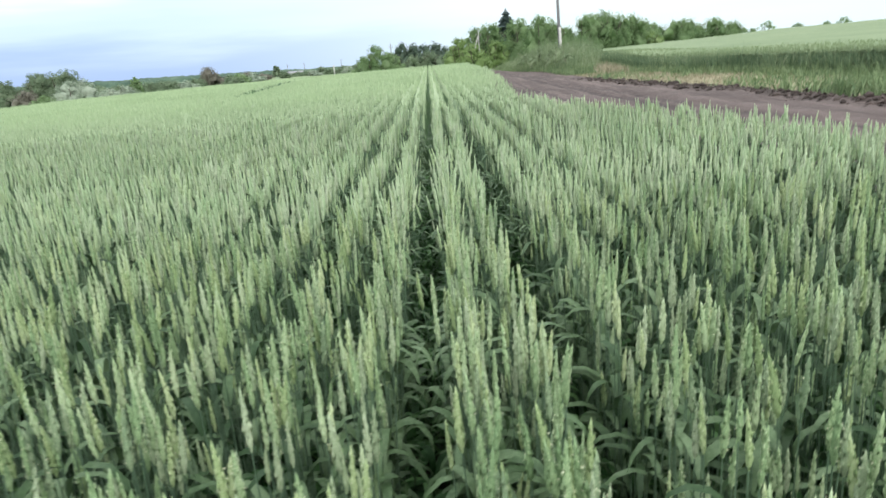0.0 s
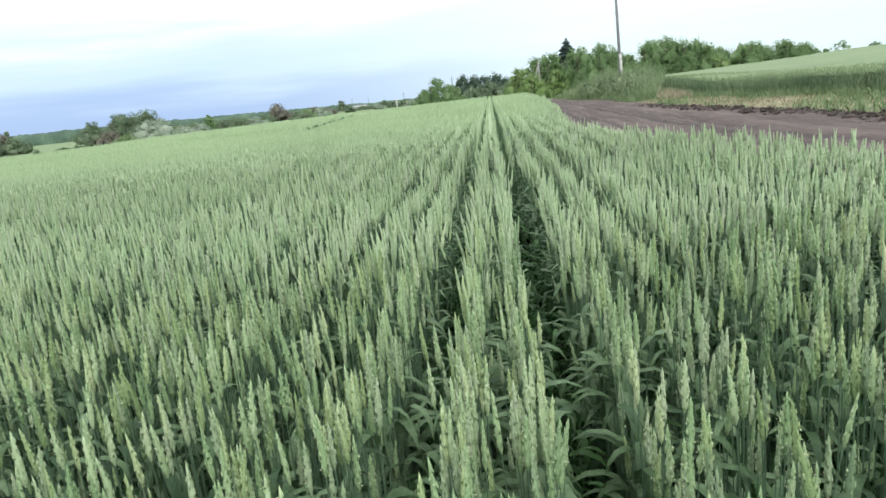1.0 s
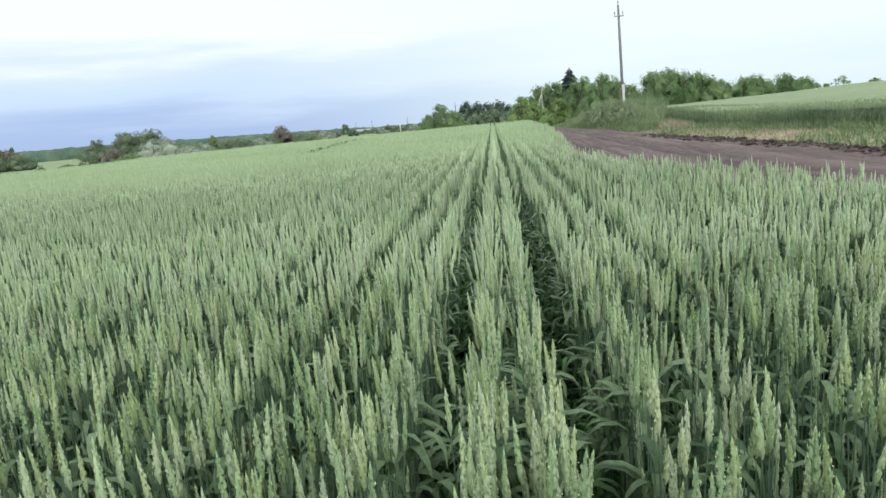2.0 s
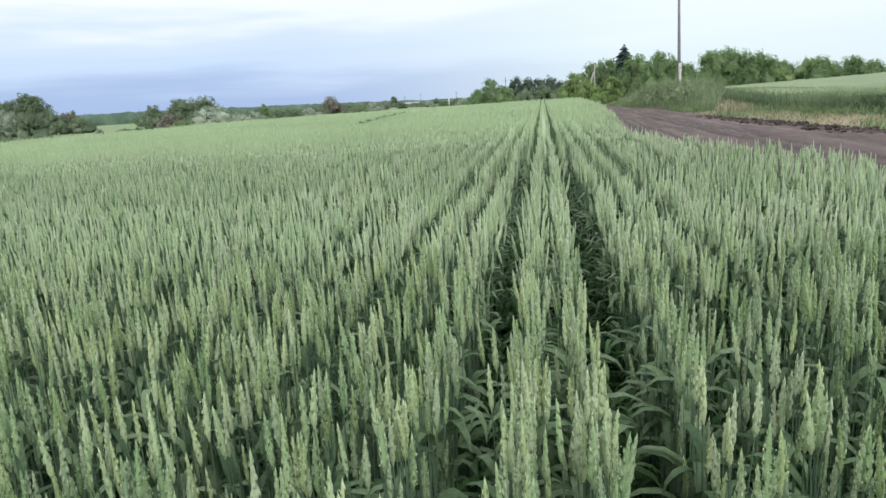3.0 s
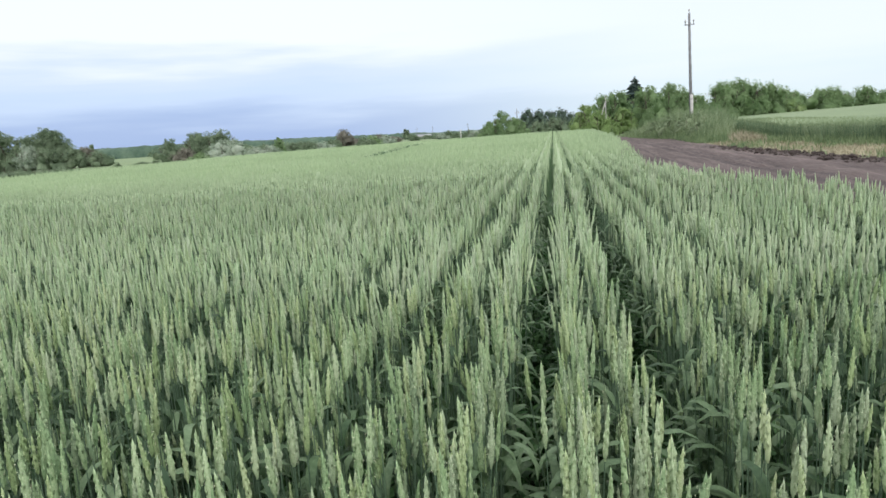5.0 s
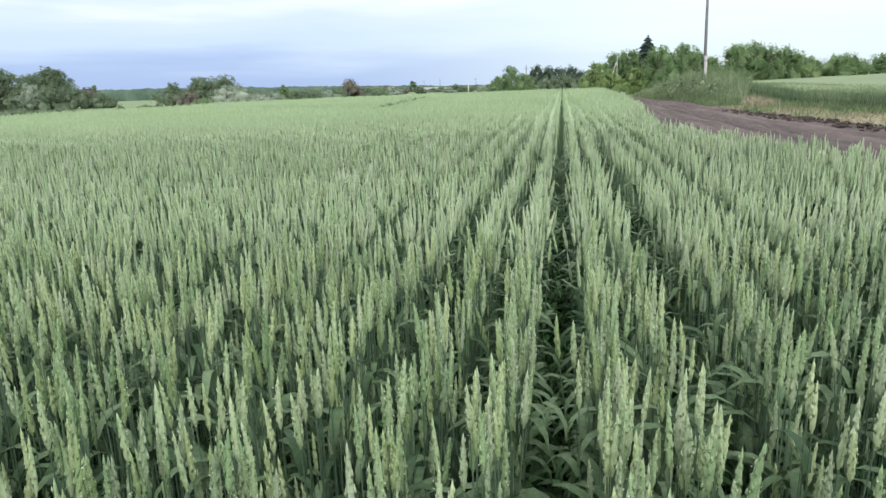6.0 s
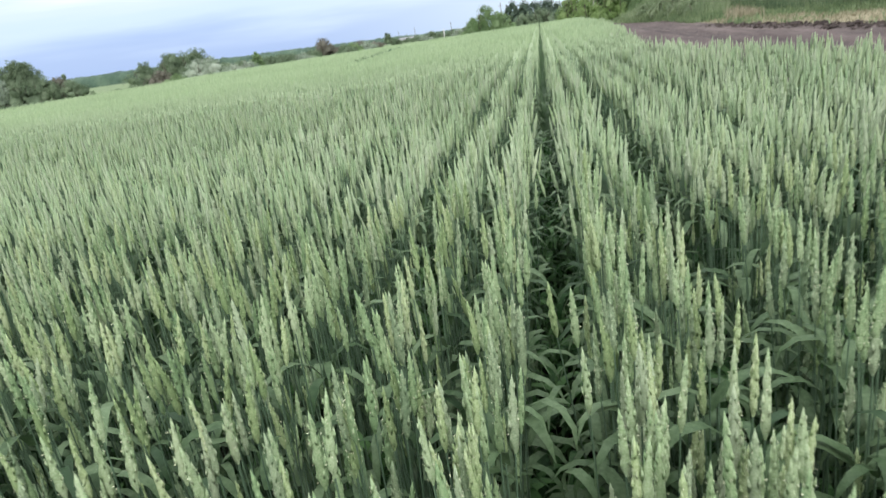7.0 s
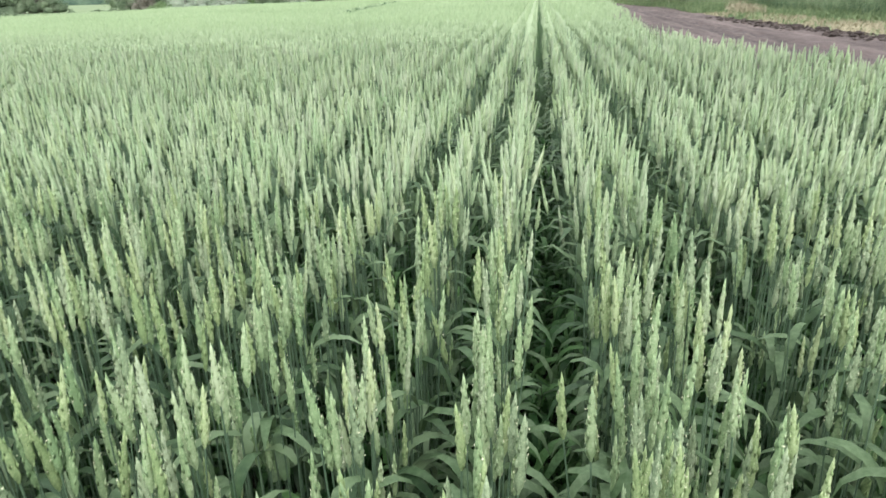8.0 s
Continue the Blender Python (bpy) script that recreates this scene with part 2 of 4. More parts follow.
PINE_LEAVES = material("pine_needles", [(0.038, 0.064, 0.047), (0.064, 0.101, 0.070), (0.098, 0.139, 0.094)], 0.2, 2.5, 0.8, 0.0, 0.1, 0.35)
SILVER_LEAVES = material("silver_leaves", [(0.220, 0.287, 0.215), (0.347, 0.420, 0.322), (0.495, 0.558, 0.452)], 0.3, 2.5, 0.7, 0.0, 0.45, 0.2)
BROWN_TWIGS = material("brown_twigs", [(0.135, 0.13, 0.10), (0.195, 0.19, 0.15), (0.26, 0.25, 0.205)], 0.3, 2.5, 0.85, 0.0, 0.4, 0.2)
WOODS = material("far_woods", [(0.025, 0.051, 0.040), (0.064, 0.107, 0.075), (0.119, 0.172, 0.116)], 0.07, 0.45, 0.9, 0.8, stretch=(1, 1, 1.5), bump_scale=40)
CONCRETE = material("weathered_concrete", [(0.30, 0.29, 0.27), (0.40, 0.39, 0.37), (0.48, 0.47, 0.45)], 1.5, 25, 0.9, 0.3)
TIMBER = material("weathered_timber", [(0.119, 0.119, 0.124), (0.207, 0.207, 0.216)], 1.5, 25, 0.9, 0.3)
PORCELAIN = material("porcelain", [(0.25, 0.22, 0.2), (0.4, 0.38, 0.36)], 10, 60, 0.3, 0.0)
STEEL = material("galvanised_steel", [(0.14, 0.14, 0.15), (0.24, 0.24, 0.25)], 4, 50, 0.5, 0.1)
PLASTER = material("pale_plaster", [(0.45, 0.45, 0.45), (0.58, 0.58, 0.57)], 0.3, 3, 0.9, 0.1)
ROOF = material("grey_roof_sheet", [(0.22, 0.22, 0.24), (0.34, 0.34, 0.36)], 0.3, 3, 0.7, 0.1)


# ---- mesh helpers ----
class Heap:
    """Gathers triangles of many pieces, with a material slot each, for one mesh."""

    def __init__(self, *materials):
        self.materials, self.v, self.f, self.m, self.count = materials, [], [], [], 0

    def add(self, verts, faces, slot):
        """verts (n, k, 3): n copies of a piece of k corners; faces (j, 3); slot: a number, or one a face."""
        n, k = verts.shape[:2]
        if n == 0:
            return
        self.v.append(verts.reshape(-1, 3))
        shift = self.count + k * np.arange(n)
        self.f.append((faces[None] + shift[:, None, None]).reshape(-1, 3))
        self.m.append(np.tile(np.broadcast_to(slot, len(faces)), n))
        self.count += n * k

    def mesh(self, name, smooth=True):
        return mesh_of(name, np.concatenate(self.v), np.concatenate(self.f), self.materials, np.concatenate(self.m), smooth)


def mesh_of(name, v, f, materials, slots=None, smooth=True):
    me = bpy.data.meshes.new(name)
    me.vertices.add(len(v))
    me.vertices.foreach_set("co", np.asarray(v, np.float32).ravel())
    me.loops.add(3 * len(f))
    me.loops.foreach_set("vertex_index", np.asarray(f, np.int32).ravel())
    me.polygons.add(len(f))
    me.polygons.foreach_set("loop_start", np.arange(0, 3 * len(f), 3, dtype=np.int32))
    for m in materials:
        me.materials.append(m)
    if slots is not None:
        me.polygons.foreach_set("material_index", np.asarray(slots, np.int32))
    me.polygons.foreach_set("use_smooth", np.full(len(f), smooth))
    me.update(calc_edges=True)
    return me


def part(name, me, parent, label="", m=None):
    ob = new(name, me)
    ob.parent = parent
    if m is not None:
        ob.matrix_basis = m
    return tagged(ob, label=label)


def join(*pieces):
    """One set of corners and faces from several."""
    v, f, n = [], [], 0
    for a, b in pieces:
        v.append(a), f.append(b + n)
        n += len(a)
    return np.concatenate(v), np.concatenate(f)


def tube(points, radii, sides, closed=True):
    """A tube along points, tapering by radii."""
    points, radii = np.asarray(points, float), np.asarray(radii, float)
    v, f = [], []
    along = np.gradient(points, axis=0)
    for p, r, d in zip(points, radii, along):
        d = d / np.linalg.norm(d)
        a = np.cross(d, (0.31, 0.95, 0.05))
        a /= np.linalg.norm(a)
        b = np.cross(d, a)
        for k in range(sides):
            w = 2 * math.pi * k / sides
            v.append(p + r * (math.cos(w) * a + math.sin(w) * b))
    for i in range(len(points) - 1):
        for k in range(sides):
            p, q = i * sides + k, i * sides + (k + 1) % sides
            f += [(p, q, q + sides), (p, q + sides, p + sides)]
    if closed:
        for base, flip in ((0, True), ((len(points) - 1) * sides, False)):
            for k in range(1, sides - 1):
                f.append((base, base + k + 1, base + k) if flip else (base, base + k, base + k + 1))
    return np.array(v), np.array(f)


def box(size, centre):
    x, y, z = (s / 2 for s in size)
    v = np.array([(a, b, c) for c in (-z, z) for b in (-y, y) for a in (-x, x)]) + np.array(centre)
    f = [(0, 2, 3), (0, 3, 1), (4, 5, 7), (4, 7, 6), (0, 1, 5), (0, 5, 4), (2, 6, 7), (2, 7, 3), (0, 4, 6), (0, 6, 2), (1, 3, 7), (1, 7, 5)]
    return v, np.array(f)


def grid(xs, ys, height):
    """A sheet over rows of x (one row a y) with height(x, y)."""
    xs = np.asarray(xs)
    ny, nx = xs.shape
    yy = np.repeat(np.asarray(ys)[:, None], nx, 1)
    v = np.stack([xs, yy, height(xs, yy)], -1).reshape(-1, 3)
    a = (np.arange(ny - 1)[:, None] * nx + np.arange(nx - 1)).ravel()
    return v, np.concatenate([np.stack([a, a + 1, a + nx + 1], 1), np.stack([a, a + nx + 1, a + nx], 1)])


def wave(x, y, size, seed=0.0):
    """A smooth uneven number about -1 to 1."""
    x, y = x / size, y / size
    return (np.sin(1.7 * x + 0.6 * y + seed) * np.cos(1.3 * y - 0.8 * x + 2.1 * seed) + 0.6 * np.sin(3.1 * x - 2.3 * y + 3.7 * seed) + 0.4 * np.cos(5.3 * y + 4.1 * x + seed)) / 2.0


def fade(v, lo, hi):
    t = np.clip((v - lo) / (hi - lo), 0, 1)
    return t * t * (3 - 2 * t)


# ---- lie of the land ----
def ground_z(x, y):
    """Falls gently ahead and to the west, rises to the east; a low crest crosses the field."""
    x, y = np.asarray(x, float), np.asarray(y, float)
    across = np.interp(x, [-900, -60, 10, 90, 900], [-7.6, -0.84, 0.14, 1.95, 5.5])
    crest = -0.55 * fade(y, 62, 95) * (1 - fade(x, 12, 26))
    bank = 0.30 * fade(x, 6.8, 8.6) * (1 - fade(x, 11, 16)) * fade(y, 32, 38) * (1 - fade(y, 50, 60))
    return 0.02 - 0.004 * y + across + crest + bank


EDGE_Y = [-30, 0, 3.0, 4.8, 5.9, 6.7, 7.5, 10, 12.3, 20.6, 31, 54, 80]
EDGE_X = [3.6, 3.1, 2.75, 2.4, 2.22, 1.98, 1.66, 1.36, 1.52, 2.15, 2.8, 3.65, 4.4]
ROAD_Y = [-30, 0, 15, 22, 27, 42, 54, 80]
ROAD_X = [8.3, 8.0, 7.7, 7.3, 7.0, 7.3, 6.4, 5.6]
STAND_Y = [-30, 0, 15, 22.7, 28, 38, 60]
STAND_X = [13.5, 12.8, 12.0, 11.3, 10.6, 9.8, 9.6]


def wheat_edge(y):
    return np.interp(y, EDGE_Y, EDGE_X)


def road_edge(y):
    return np.interp(y, ROAD_Y, ROAD_X)


def stand_edge(y):
    return np.interp(y, STAND_Y, STAND_X)


def field_end(x):
    """Where the sown field stops, far ahead; west of its side it is not sown at all."""
    x = np.asarray(x, float)
    end = np.interp(x, [-34, -25, -20, -14, -5, 8], [57, 58, 72, 84, 74, 72]) + 1.2 * wave(x, 0 * x, 7.0, 1.0)
    return np.where(x < -27.4, -40.0, end)


# the ground, one sheet to the horizon
steps = np.concatenate([-np.geomspace(1500, 34, 20), np.linspace(-31, -13, 19), np.linspace(-12, 16, 85), np.geomspace(18, 1500, 26)])
ahead = np.concatenate([-np.geomspace(600, 6, 14), np.linspace(-5, 70, 76), np.geomspace(72, 2400, 40)])


def sheet_z(x, y):
    under = fade(x - wheat_edge(y), 0.1, 0.7) * (1 - fade(x - road_edge(y), -0.7, -0.1)) * fade(y, -11, -9) * (1 - fade(y, 71, 74))
    return ground_z(x, y) - 0.25 * under


v, f = grid(np.tile(steps, (len(ahead), 1)), ahead, sheet_z)
c = v[f].mean(1)
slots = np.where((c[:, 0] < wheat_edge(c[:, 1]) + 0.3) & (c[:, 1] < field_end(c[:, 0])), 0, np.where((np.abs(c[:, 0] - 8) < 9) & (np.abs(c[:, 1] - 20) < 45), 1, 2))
tagged(new("ground", mesh_of("ground", v, f, [SOIL_AND_SHADE, VERGE, MEADOW], slots)), "dark field soil, earthy verge and pale green meadow", "ground", kind="structure")


# the dirt road, rutted
def road_height(x, y):
    u = (x - wheat_edge(y)) / (road_edge(y) - wheat_edge(y))
    rut = 0.0
    for at, wide, deep in ((0.24, 0.055, 0.07), (0.33, 0.04, 0.04), (0.58, 0.055, 0.08), (0.68, 0.04, 0.05)):
        w = u + 0.02 * wave(x * 0, y, 4.0, at * 9)
        rut = rut - deep * np.exp(-((w - at) / wide) ** 2)
    rough = 0.022 * wave(x, y, 0.22, 2.0) + 0.018 * wave(x, y, 0.55, 5.0) + 0.03 * wave(x, y, 1.7, 8.0)
    return ground_z(x, y) + 0.055 + (rut + rough) * fade(u, -0.02, 0.06) * (1 - fade(u, 0.95, 1.03))


ys = np.concatenate([np.linspace(-12, 3, 40), np.linspace(3.2, 34, 190), np.linspace(34.4, 76, 80)])
us = np.linspace(-0.06, 1.06, 64)
xs = wheat_edge(ys)[:, None] + us[None] * (road_edge(ys) - wheat_edge(ys))[:, None]
v, f = grid(xs, ys, road_height)
c = v[f].mean(1)
u = (c[:, 0] - wheat_edge(c[:, 1])) / (road_edge(c[:, 1]) - wheat_edge(c[:, 1]))
# faces along the ruts take a darker earth with ragged edges
in_rut = np.zeros(len(f))
for at, wide in ((0.24, 0.035), (0.33, 0.018), (0.58, 0.04), (0.68, 0.02)):
    w = u + 0.02 * wave(c[:, 0] * 0, c[:, 1], 4.0, at * 9)
    in_rut = np.maximum(in_rut, np.exp(-((w - at) / wide) ** 2))
in_rut = in_rut + 0.22 * wave(c[:, 0], c[:, 1], 0.6, 3.0) + 0.15 * rng.normal(0, 1, len(f)) > 0.62
tagged(new("road", mesh_of("road", v, f, [ROAD, DARK_RUT], in_rut * 1)), "rutted purplish brown dirt track between two wheat fields", "road", kind="structure")


# ---- wheat ----
EAR_LONG, TALL = 0.121, 0.868


def spikelet(centre, tilt, yaw, half):
    """A grain husk: six faces, tapered at both ends."""
    a, b, h = half
    v = np.array([(a, 0, -0.1 * h), (-0.5 * a, 0.87 * b, -0.1 * h), (-0.5 * a, -0.87 * b, -0.1 * h), (0, 0, h), (0, 0, -h)])
    c, s = math.cos(tilt), math.sin(tilt)
    v = v @ np.array([[c, 0, -s], [0, 1, 0], [s, 0, c]])
    c, s = math.cos(yaw), math.sin(yaw)
    v = v @ np.array([[c, s, 0], [-s, c, 0], [0, 0, 1]])
    f = np.array([(0, 1, 3), (1, 2, 3), (2, 0, 3), (1, 0, 4), (2, 1, 4), (0, 2, 4)])
    return v + np.array(centre), f


def taper(t):
    """Girth of an ear from its base (0) to its tip (1): fullest at the lower third."""
    return min(0.72 + 1.4 * t, 1.1) * (1 - 0.60 * max(0.0, (t - 0.3) / 0.7) ** 1.3)


def ear_body(levels, sides, bend, r):
    """The closed body of an ear: a flattened spindle, swollen at each husk, with a sharp tip."""
    v, f = [], []
    for i in range(levels):
        t = i / (levels - 1)
        rad = taper(t) * (1.06 if i % 2 else 0.90) * (0.45 if i == 0 else 1.0)
        for k in range(sides):
            w = 2 * math.pi * (k + 0.5 * (i % 2)) / sides
            wide = rad * r.uniform(0.92, 1.08)
            v.append((0.0070 * wide * math.cos(w) + bend * t * t, 0.0056 * wide * math.sin(w), EAR_LONG * (0.01 + 0.85 * t)))
    v.append((bend * 1.2, 0, EAR_LONG))
    for i in range(levels - 1):
        for k in range(sides):
            p, q = i * sides + k, i * sides + (k + 1) % sides
            f += [(p, q, q + sides), (p, q + sides, p + sides)]
    top = (levels - 1) * sides
    for k in range(sides):
        f.append((top + k, top + (k + 1) % sides, top + sides))
    return np.array(v), np.array(f)


def ear_shape(r, slot):
    """An awnless ear from its base up: two ranks of husks pressed to the body, with small anthers out. Corners, faces, slots."""
    bend = r.normal(0, 0.006)
    pieces = [ear_body(8, 5, bend, r)]
    slots = [slot] * len(pieces[0][1])
    for i in range(16):
        t, side = i / 16, 1 if i % 2 else -1
        fat = taper(t) * r.uniform(0.9, 1.1)
        z = 0.006 + t * (EAR_LONG - 0.024)
        across = (0.0030 if i % 4 < 2 else -0.0030) * fat + r.normal(0, 0.0006)
        size = 0.40 + 0.60 * fat
        pieces.append(spikelet((side * 0.0050 * fat + bend * t * t, across, z + 0.006), side * r.uniform(0.04, 0.20), r.normal(0, 0.5), (0.0027 * size, 0.0031 * size, 0.0104 * size)))
        slots += [slot] * 6
    for _ in range(int(r.integers(11, 18))):
        w, z = (0 if r.random() < 0.5 else math.pi) + r.normal(0, 0.7), r.uniform(0.012, EAR_LONG - 0.016)
        wide = taper(z / EAR_LONG)
        c = np.array((0.0080 * wide * math.cos(w), 0.0066 * wide * math.sin(w), z))
        pieces.append((c + r.normal(0, 0.0011, (4, 3)), np.array([(0, 1, 2), (0, 2, 3)])))
        slots += [1] * 2
    v, f = join(*pieces)
    return v, f, np.array(slots)


def husk_ear(r):
    """An ear of fewer and larger husks, for plants a few steps off."""
    pieces = [ear_body(6, 4, r.normal(0, 0.005), r)]
    for i in range(6):
        t, side = i / 6, 1 if i % 2 else -1
        fat = taper(t) * r.uniform(0.88, 1.12)
        across = (0.0022 if i % 4 < 2 else -0.0022) * fat
        pieces.append(spikelet((side * 0.0040 * fat, across, 0.014 + t * (EAR_LONG - 0.030)), side * r.uniform(0.02, 0.14), r.normal(0, 0.5), (0.0028 * fat, 0.0032 * fat, 0.0120)))
    return join(*pieces)


def leaf_shape(r, stations):
    """A strap leaf that leaves the stem upwards, arches over and droops; along +x."""
    long, wide = r.uniform(0.13, 0.21), r.uniform(0.017, 0.026)
    rise, droop, twist = r.uniform(0.9, 1.4), r.uniform(2.3, 3.6), r.normal(0, 0.45)
    p, v = np.zeros(3), []
    for i in range(stations):
        s = i / (stations - 1)
        w = wide * min(1, 0.55 + 2.2 * s) * (1 - s ** 2.4) ** 0.8 / 2 + 0.0006
        e = rise - droop * s
        yaw = twist * s * s
        d = np.array((math.cos(e) * math.cos(yaw), math.cos(e) * math.sin(yaw), math.sin(e)))
        n = np.array((-math.sin(yaw), math.cos(yaw), 0.25 * twist * s))
        v += [p + w * n, p - w * n]
        p = p + d * long / (stations - 1)
    f = []
    for a in range(0, 2 * stations - 2, 2):
        f += [(a, a + 1, a + 3), (a, a + 3, a + 2)]
    return np.array(v), np.array(f)


def simple_ear(levels):
    """A three-sided ear with a notched outline, for plants further off."""
    v, f = [(0, 0, 0)], []
    for i in range(levels):
        z = EAR_LONG * (0.08 + 0.78 * i / max(1, levels - 1))
        rad = (0.0078 if i % 2 == 0 else 0.0062) * (1 - 0.62 * (i / max(1, levels - 1)) ** 1.3)
        for k in range(3):
            w = 2.094 * k + 0.5 * i
            v.append((rad * 1.15 * math.cos(w), rad * math.sin(w), z))
    v.append((0, 0, EAR_LONG))
    for i in range(levels - 1):
        for k in range(3):
            a, b = 1 + 3 * i + k, 1 + 3 * i + (k + 1) % 3
            f += [(a, b, b + 3), (a, b + 3, a + 3)]
    t = len(v) - 1
    for k in range(3):
        f += [(0, 1 + (k + 1) % 3, 1 + k), (t - 3 + k, t - 3 + (k + 1) % 3, t)]
    return np.array(v, float), np.array(f)


def row_line(n, y):
    """Seed rows stand in pairs with a wider gap after each pair; the pair beside the path is a little closer."""
    pair, second = np.divmod(n, 2)
    middle = np.where(pair > 0, 0.515 + 0.39 * (pair - 1), np.where(pair < 0, -0.252 + 0.39 * (pair + 1), 0.121))
    half = np.where(pair == 0, 0.063, 0.084)
    return middle + half * (2 * second - 1) + 0.0075 * (y - 2.0) + 0.010 * np.sin(0.9 * y + 2.3 * n) * fade(y, 3, 9)


def furrow(x, y):
    """1 over the middle of a pair of rows, -1 in the wide gap beside it."""
    u = x - 0.0075 * (y - 2.0)
    turn = np.where(u > 0.305, (u - 0.515) / 0.39, np.where(u < -0.055, (u + 0.252) / 0.39, (u - 0.125) / 0.36))
    return np.cos(2 * math.pi * turn)


def sow(y0, y1, per_metre, spread, west=0.98, east=0.9, margin=0.5):
    """Places of stems along the rows inside the stretch y0 to y1."""
    half = west * max(abs(y0), abs(y1)) + margin
    rows = np.arange(int(-half / 0.195) - 2, int((0.5 + 4.6) / 0.195))
    count = int(per_metre * (y1 - y0) * len(rows))
    n, y = rng.choice(rows, count), rng.uniform(y0, y1, count)
    tuft = 0.5 + 0.25 * (np.sin(21 * y + 5.1 * n) + np.sin(47 * y + 2.7 * n * n))
    thick = rng.random(count) < np.where(y < 12, 0.62 + 0.38 * tuft, 1.0)
    n, y, count = n[thick], y[thick], int(thick.sum())
    x = row_line(n, y) + rng.normal(0, spread, count) * np.where((n > -4) & (n < 5), 0.72, 1.0) * np.where((n > -9) & (n < 12), 1 - 0.4 * fade(y, 4, 8) + 1.3 * fade(y, 18, 50), 1.0)
    keep = (x > -(west * np.maximum(y, 0) + margin)) & (x < east * np.maximum(y, 0) + margin + 0.3) & (x < wheat_edge(y) + rng.normal(0, 0.025, count)) & (y < field_end(x))
    return x[keep], y[keep]


def spun(template, x, y, z, yaw, scale, lean, lean_way):
    """Copies of a template, turned, sized and leaned, at their places: (n, k, 3)."""
    c, s = np.cos(yaw)[:, None], np.sin(yaw)[:, None]
    t = template[None] * np.ones((len(x), 1, 1)) * scale[:, None, None]
    vx, vy, vz = t[..., 0] * c - t[..., 1] * s, t[..., 0] * s + t[..., 1] * c, t[..., 2]
    vx, vy = vx + vz * (lean * np.cos(lean_way))[:, None], vy + vz * (lean * np.sin(lean_way))[:, None]
    return np.stack([vx + x[:, None], vy + y[:, None], vz + z[:, None]], -1)


def habits(count):
    """Height of the tip, lean, way of the lean and turn of each stem."""
    tall = rng.normal(TALL, 0.031, count)
    short = rng.random(count) < 0.32
    tall[short] -= rng.uniform(0.06, 0.24, short.sum())
    return tall, np.abs(rng.normal(0, 0.034, count)) + 0.12 * (rng.random(count) < 0.07) * rng.random(count), rng.uniform(0, 6.283, count), rng.uniform(0, 6.283, count)


field = Heap(EAR, ANTHER, STEM, LEAF, FAR_EAR, UNDER, FAR_CANOPY, MID_EAR, EAR_YELLOW, EAR_TAN, FLAG_LEAF, MID_YELLOW, MID_TAN, SOIL_AND_SHADE)
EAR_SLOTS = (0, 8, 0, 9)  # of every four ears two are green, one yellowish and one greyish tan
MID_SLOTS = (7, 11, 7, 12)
EARS = [ear_shape(rng, EAR_SLOTS[i % 4]) for i in range(12)]
HUSK_EARS = [husk_ear(rng) for _ in range(8)]
LEAVES = [leaf_shape(rng, 6) for _ in range(18)]
SHORT_LEAVES = [leaf_shape(rng, 4) for _ in range(8)]
PLAIN_LEAVES = [leaf_shape(rng, 3) for _ in range(8)]
STALK = tube([(0, 0, 0), (0.004, 0.002, 0.5), (0, 0, 1.0)], [0.0026, 0.0022, 0.0015], 3, False)
PATCH = (-0.20, 0.55, 1.10, 2.20)

# the stand close to the camera, full detail
WEST, EAST, MARGIN = 0.95, 0.76, 0.40
x, y = sow(0.65, 2.75, 97, 0.0215, WEST, EAST, MARGIN)
inside = (x > PATCH[0]) & (x < PATCH[1]) & (y > PATCH[2]) & (y < PATCH[3])
inside[np.flatnonzero(inside)[300:]] = False
near_x, near_y = x[inside], y[inside]
x, y = x[~inside], y[~inside]
tall, lean, way, yaw = habits(len(x))
z = ground_z(x, y)
size = rng.uniform(0.78, 1.07, len(x)) * np.where(tall < 0.74, 0.85, 1.0)
neck = tall - EAR_LONG * size
tx, ty = x + neck * lean * np.cos(way), y + neck * lean * np.sin(way)
kind = rng.integers(0, len(EARS), len(x))
for k, (ev, ef, es) in enumerate(EARS):
    s = kind == k
    field.add(spun(ev, tx[s], ty[s], (z + neck)[s], yaw[s], size[s], 1.3 * lean[s] + 0.02, way[s]), ef, es)
stalk = np.repeat(STALK[0][None], len(x), 0)
stalk[..., 2] *= neck[:, None]
stalk[..., 0] += x[:, None] + stalk[..., 2] * (lean * np.cos(way))[:, None]
stalk[..., 1] += y[:, None] + stalk[..., 2] * (lean * np.sin(way))[:, None]
stalk[..., 2] += z[:, None]
field.add(stalk, STALK[1], 2)
for lo, hi in ((0.58, 0.78), (0.40, 0.62), (0.16, 0.38), (0.04, 0.22), (0.02, 0.12)):
    kind, h = rng.integers(0, len(LEAVES), len(x)), rng.uniform(lo, hi, len(x)) * tall
    for k, (lv, lf) in enumerate(LEAVES):
        s = (kind == k) & (rng.random(len(x)) < (0.45 if lo < 0.1 else 0.6 if lo > 0.3 else 1.0))
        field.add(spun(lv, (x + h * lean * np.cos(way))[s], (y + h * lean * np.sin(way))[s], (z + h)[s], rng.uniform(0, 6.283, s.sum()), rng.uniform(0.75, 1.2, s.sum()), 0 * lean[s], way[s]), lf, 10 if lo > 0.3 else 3)


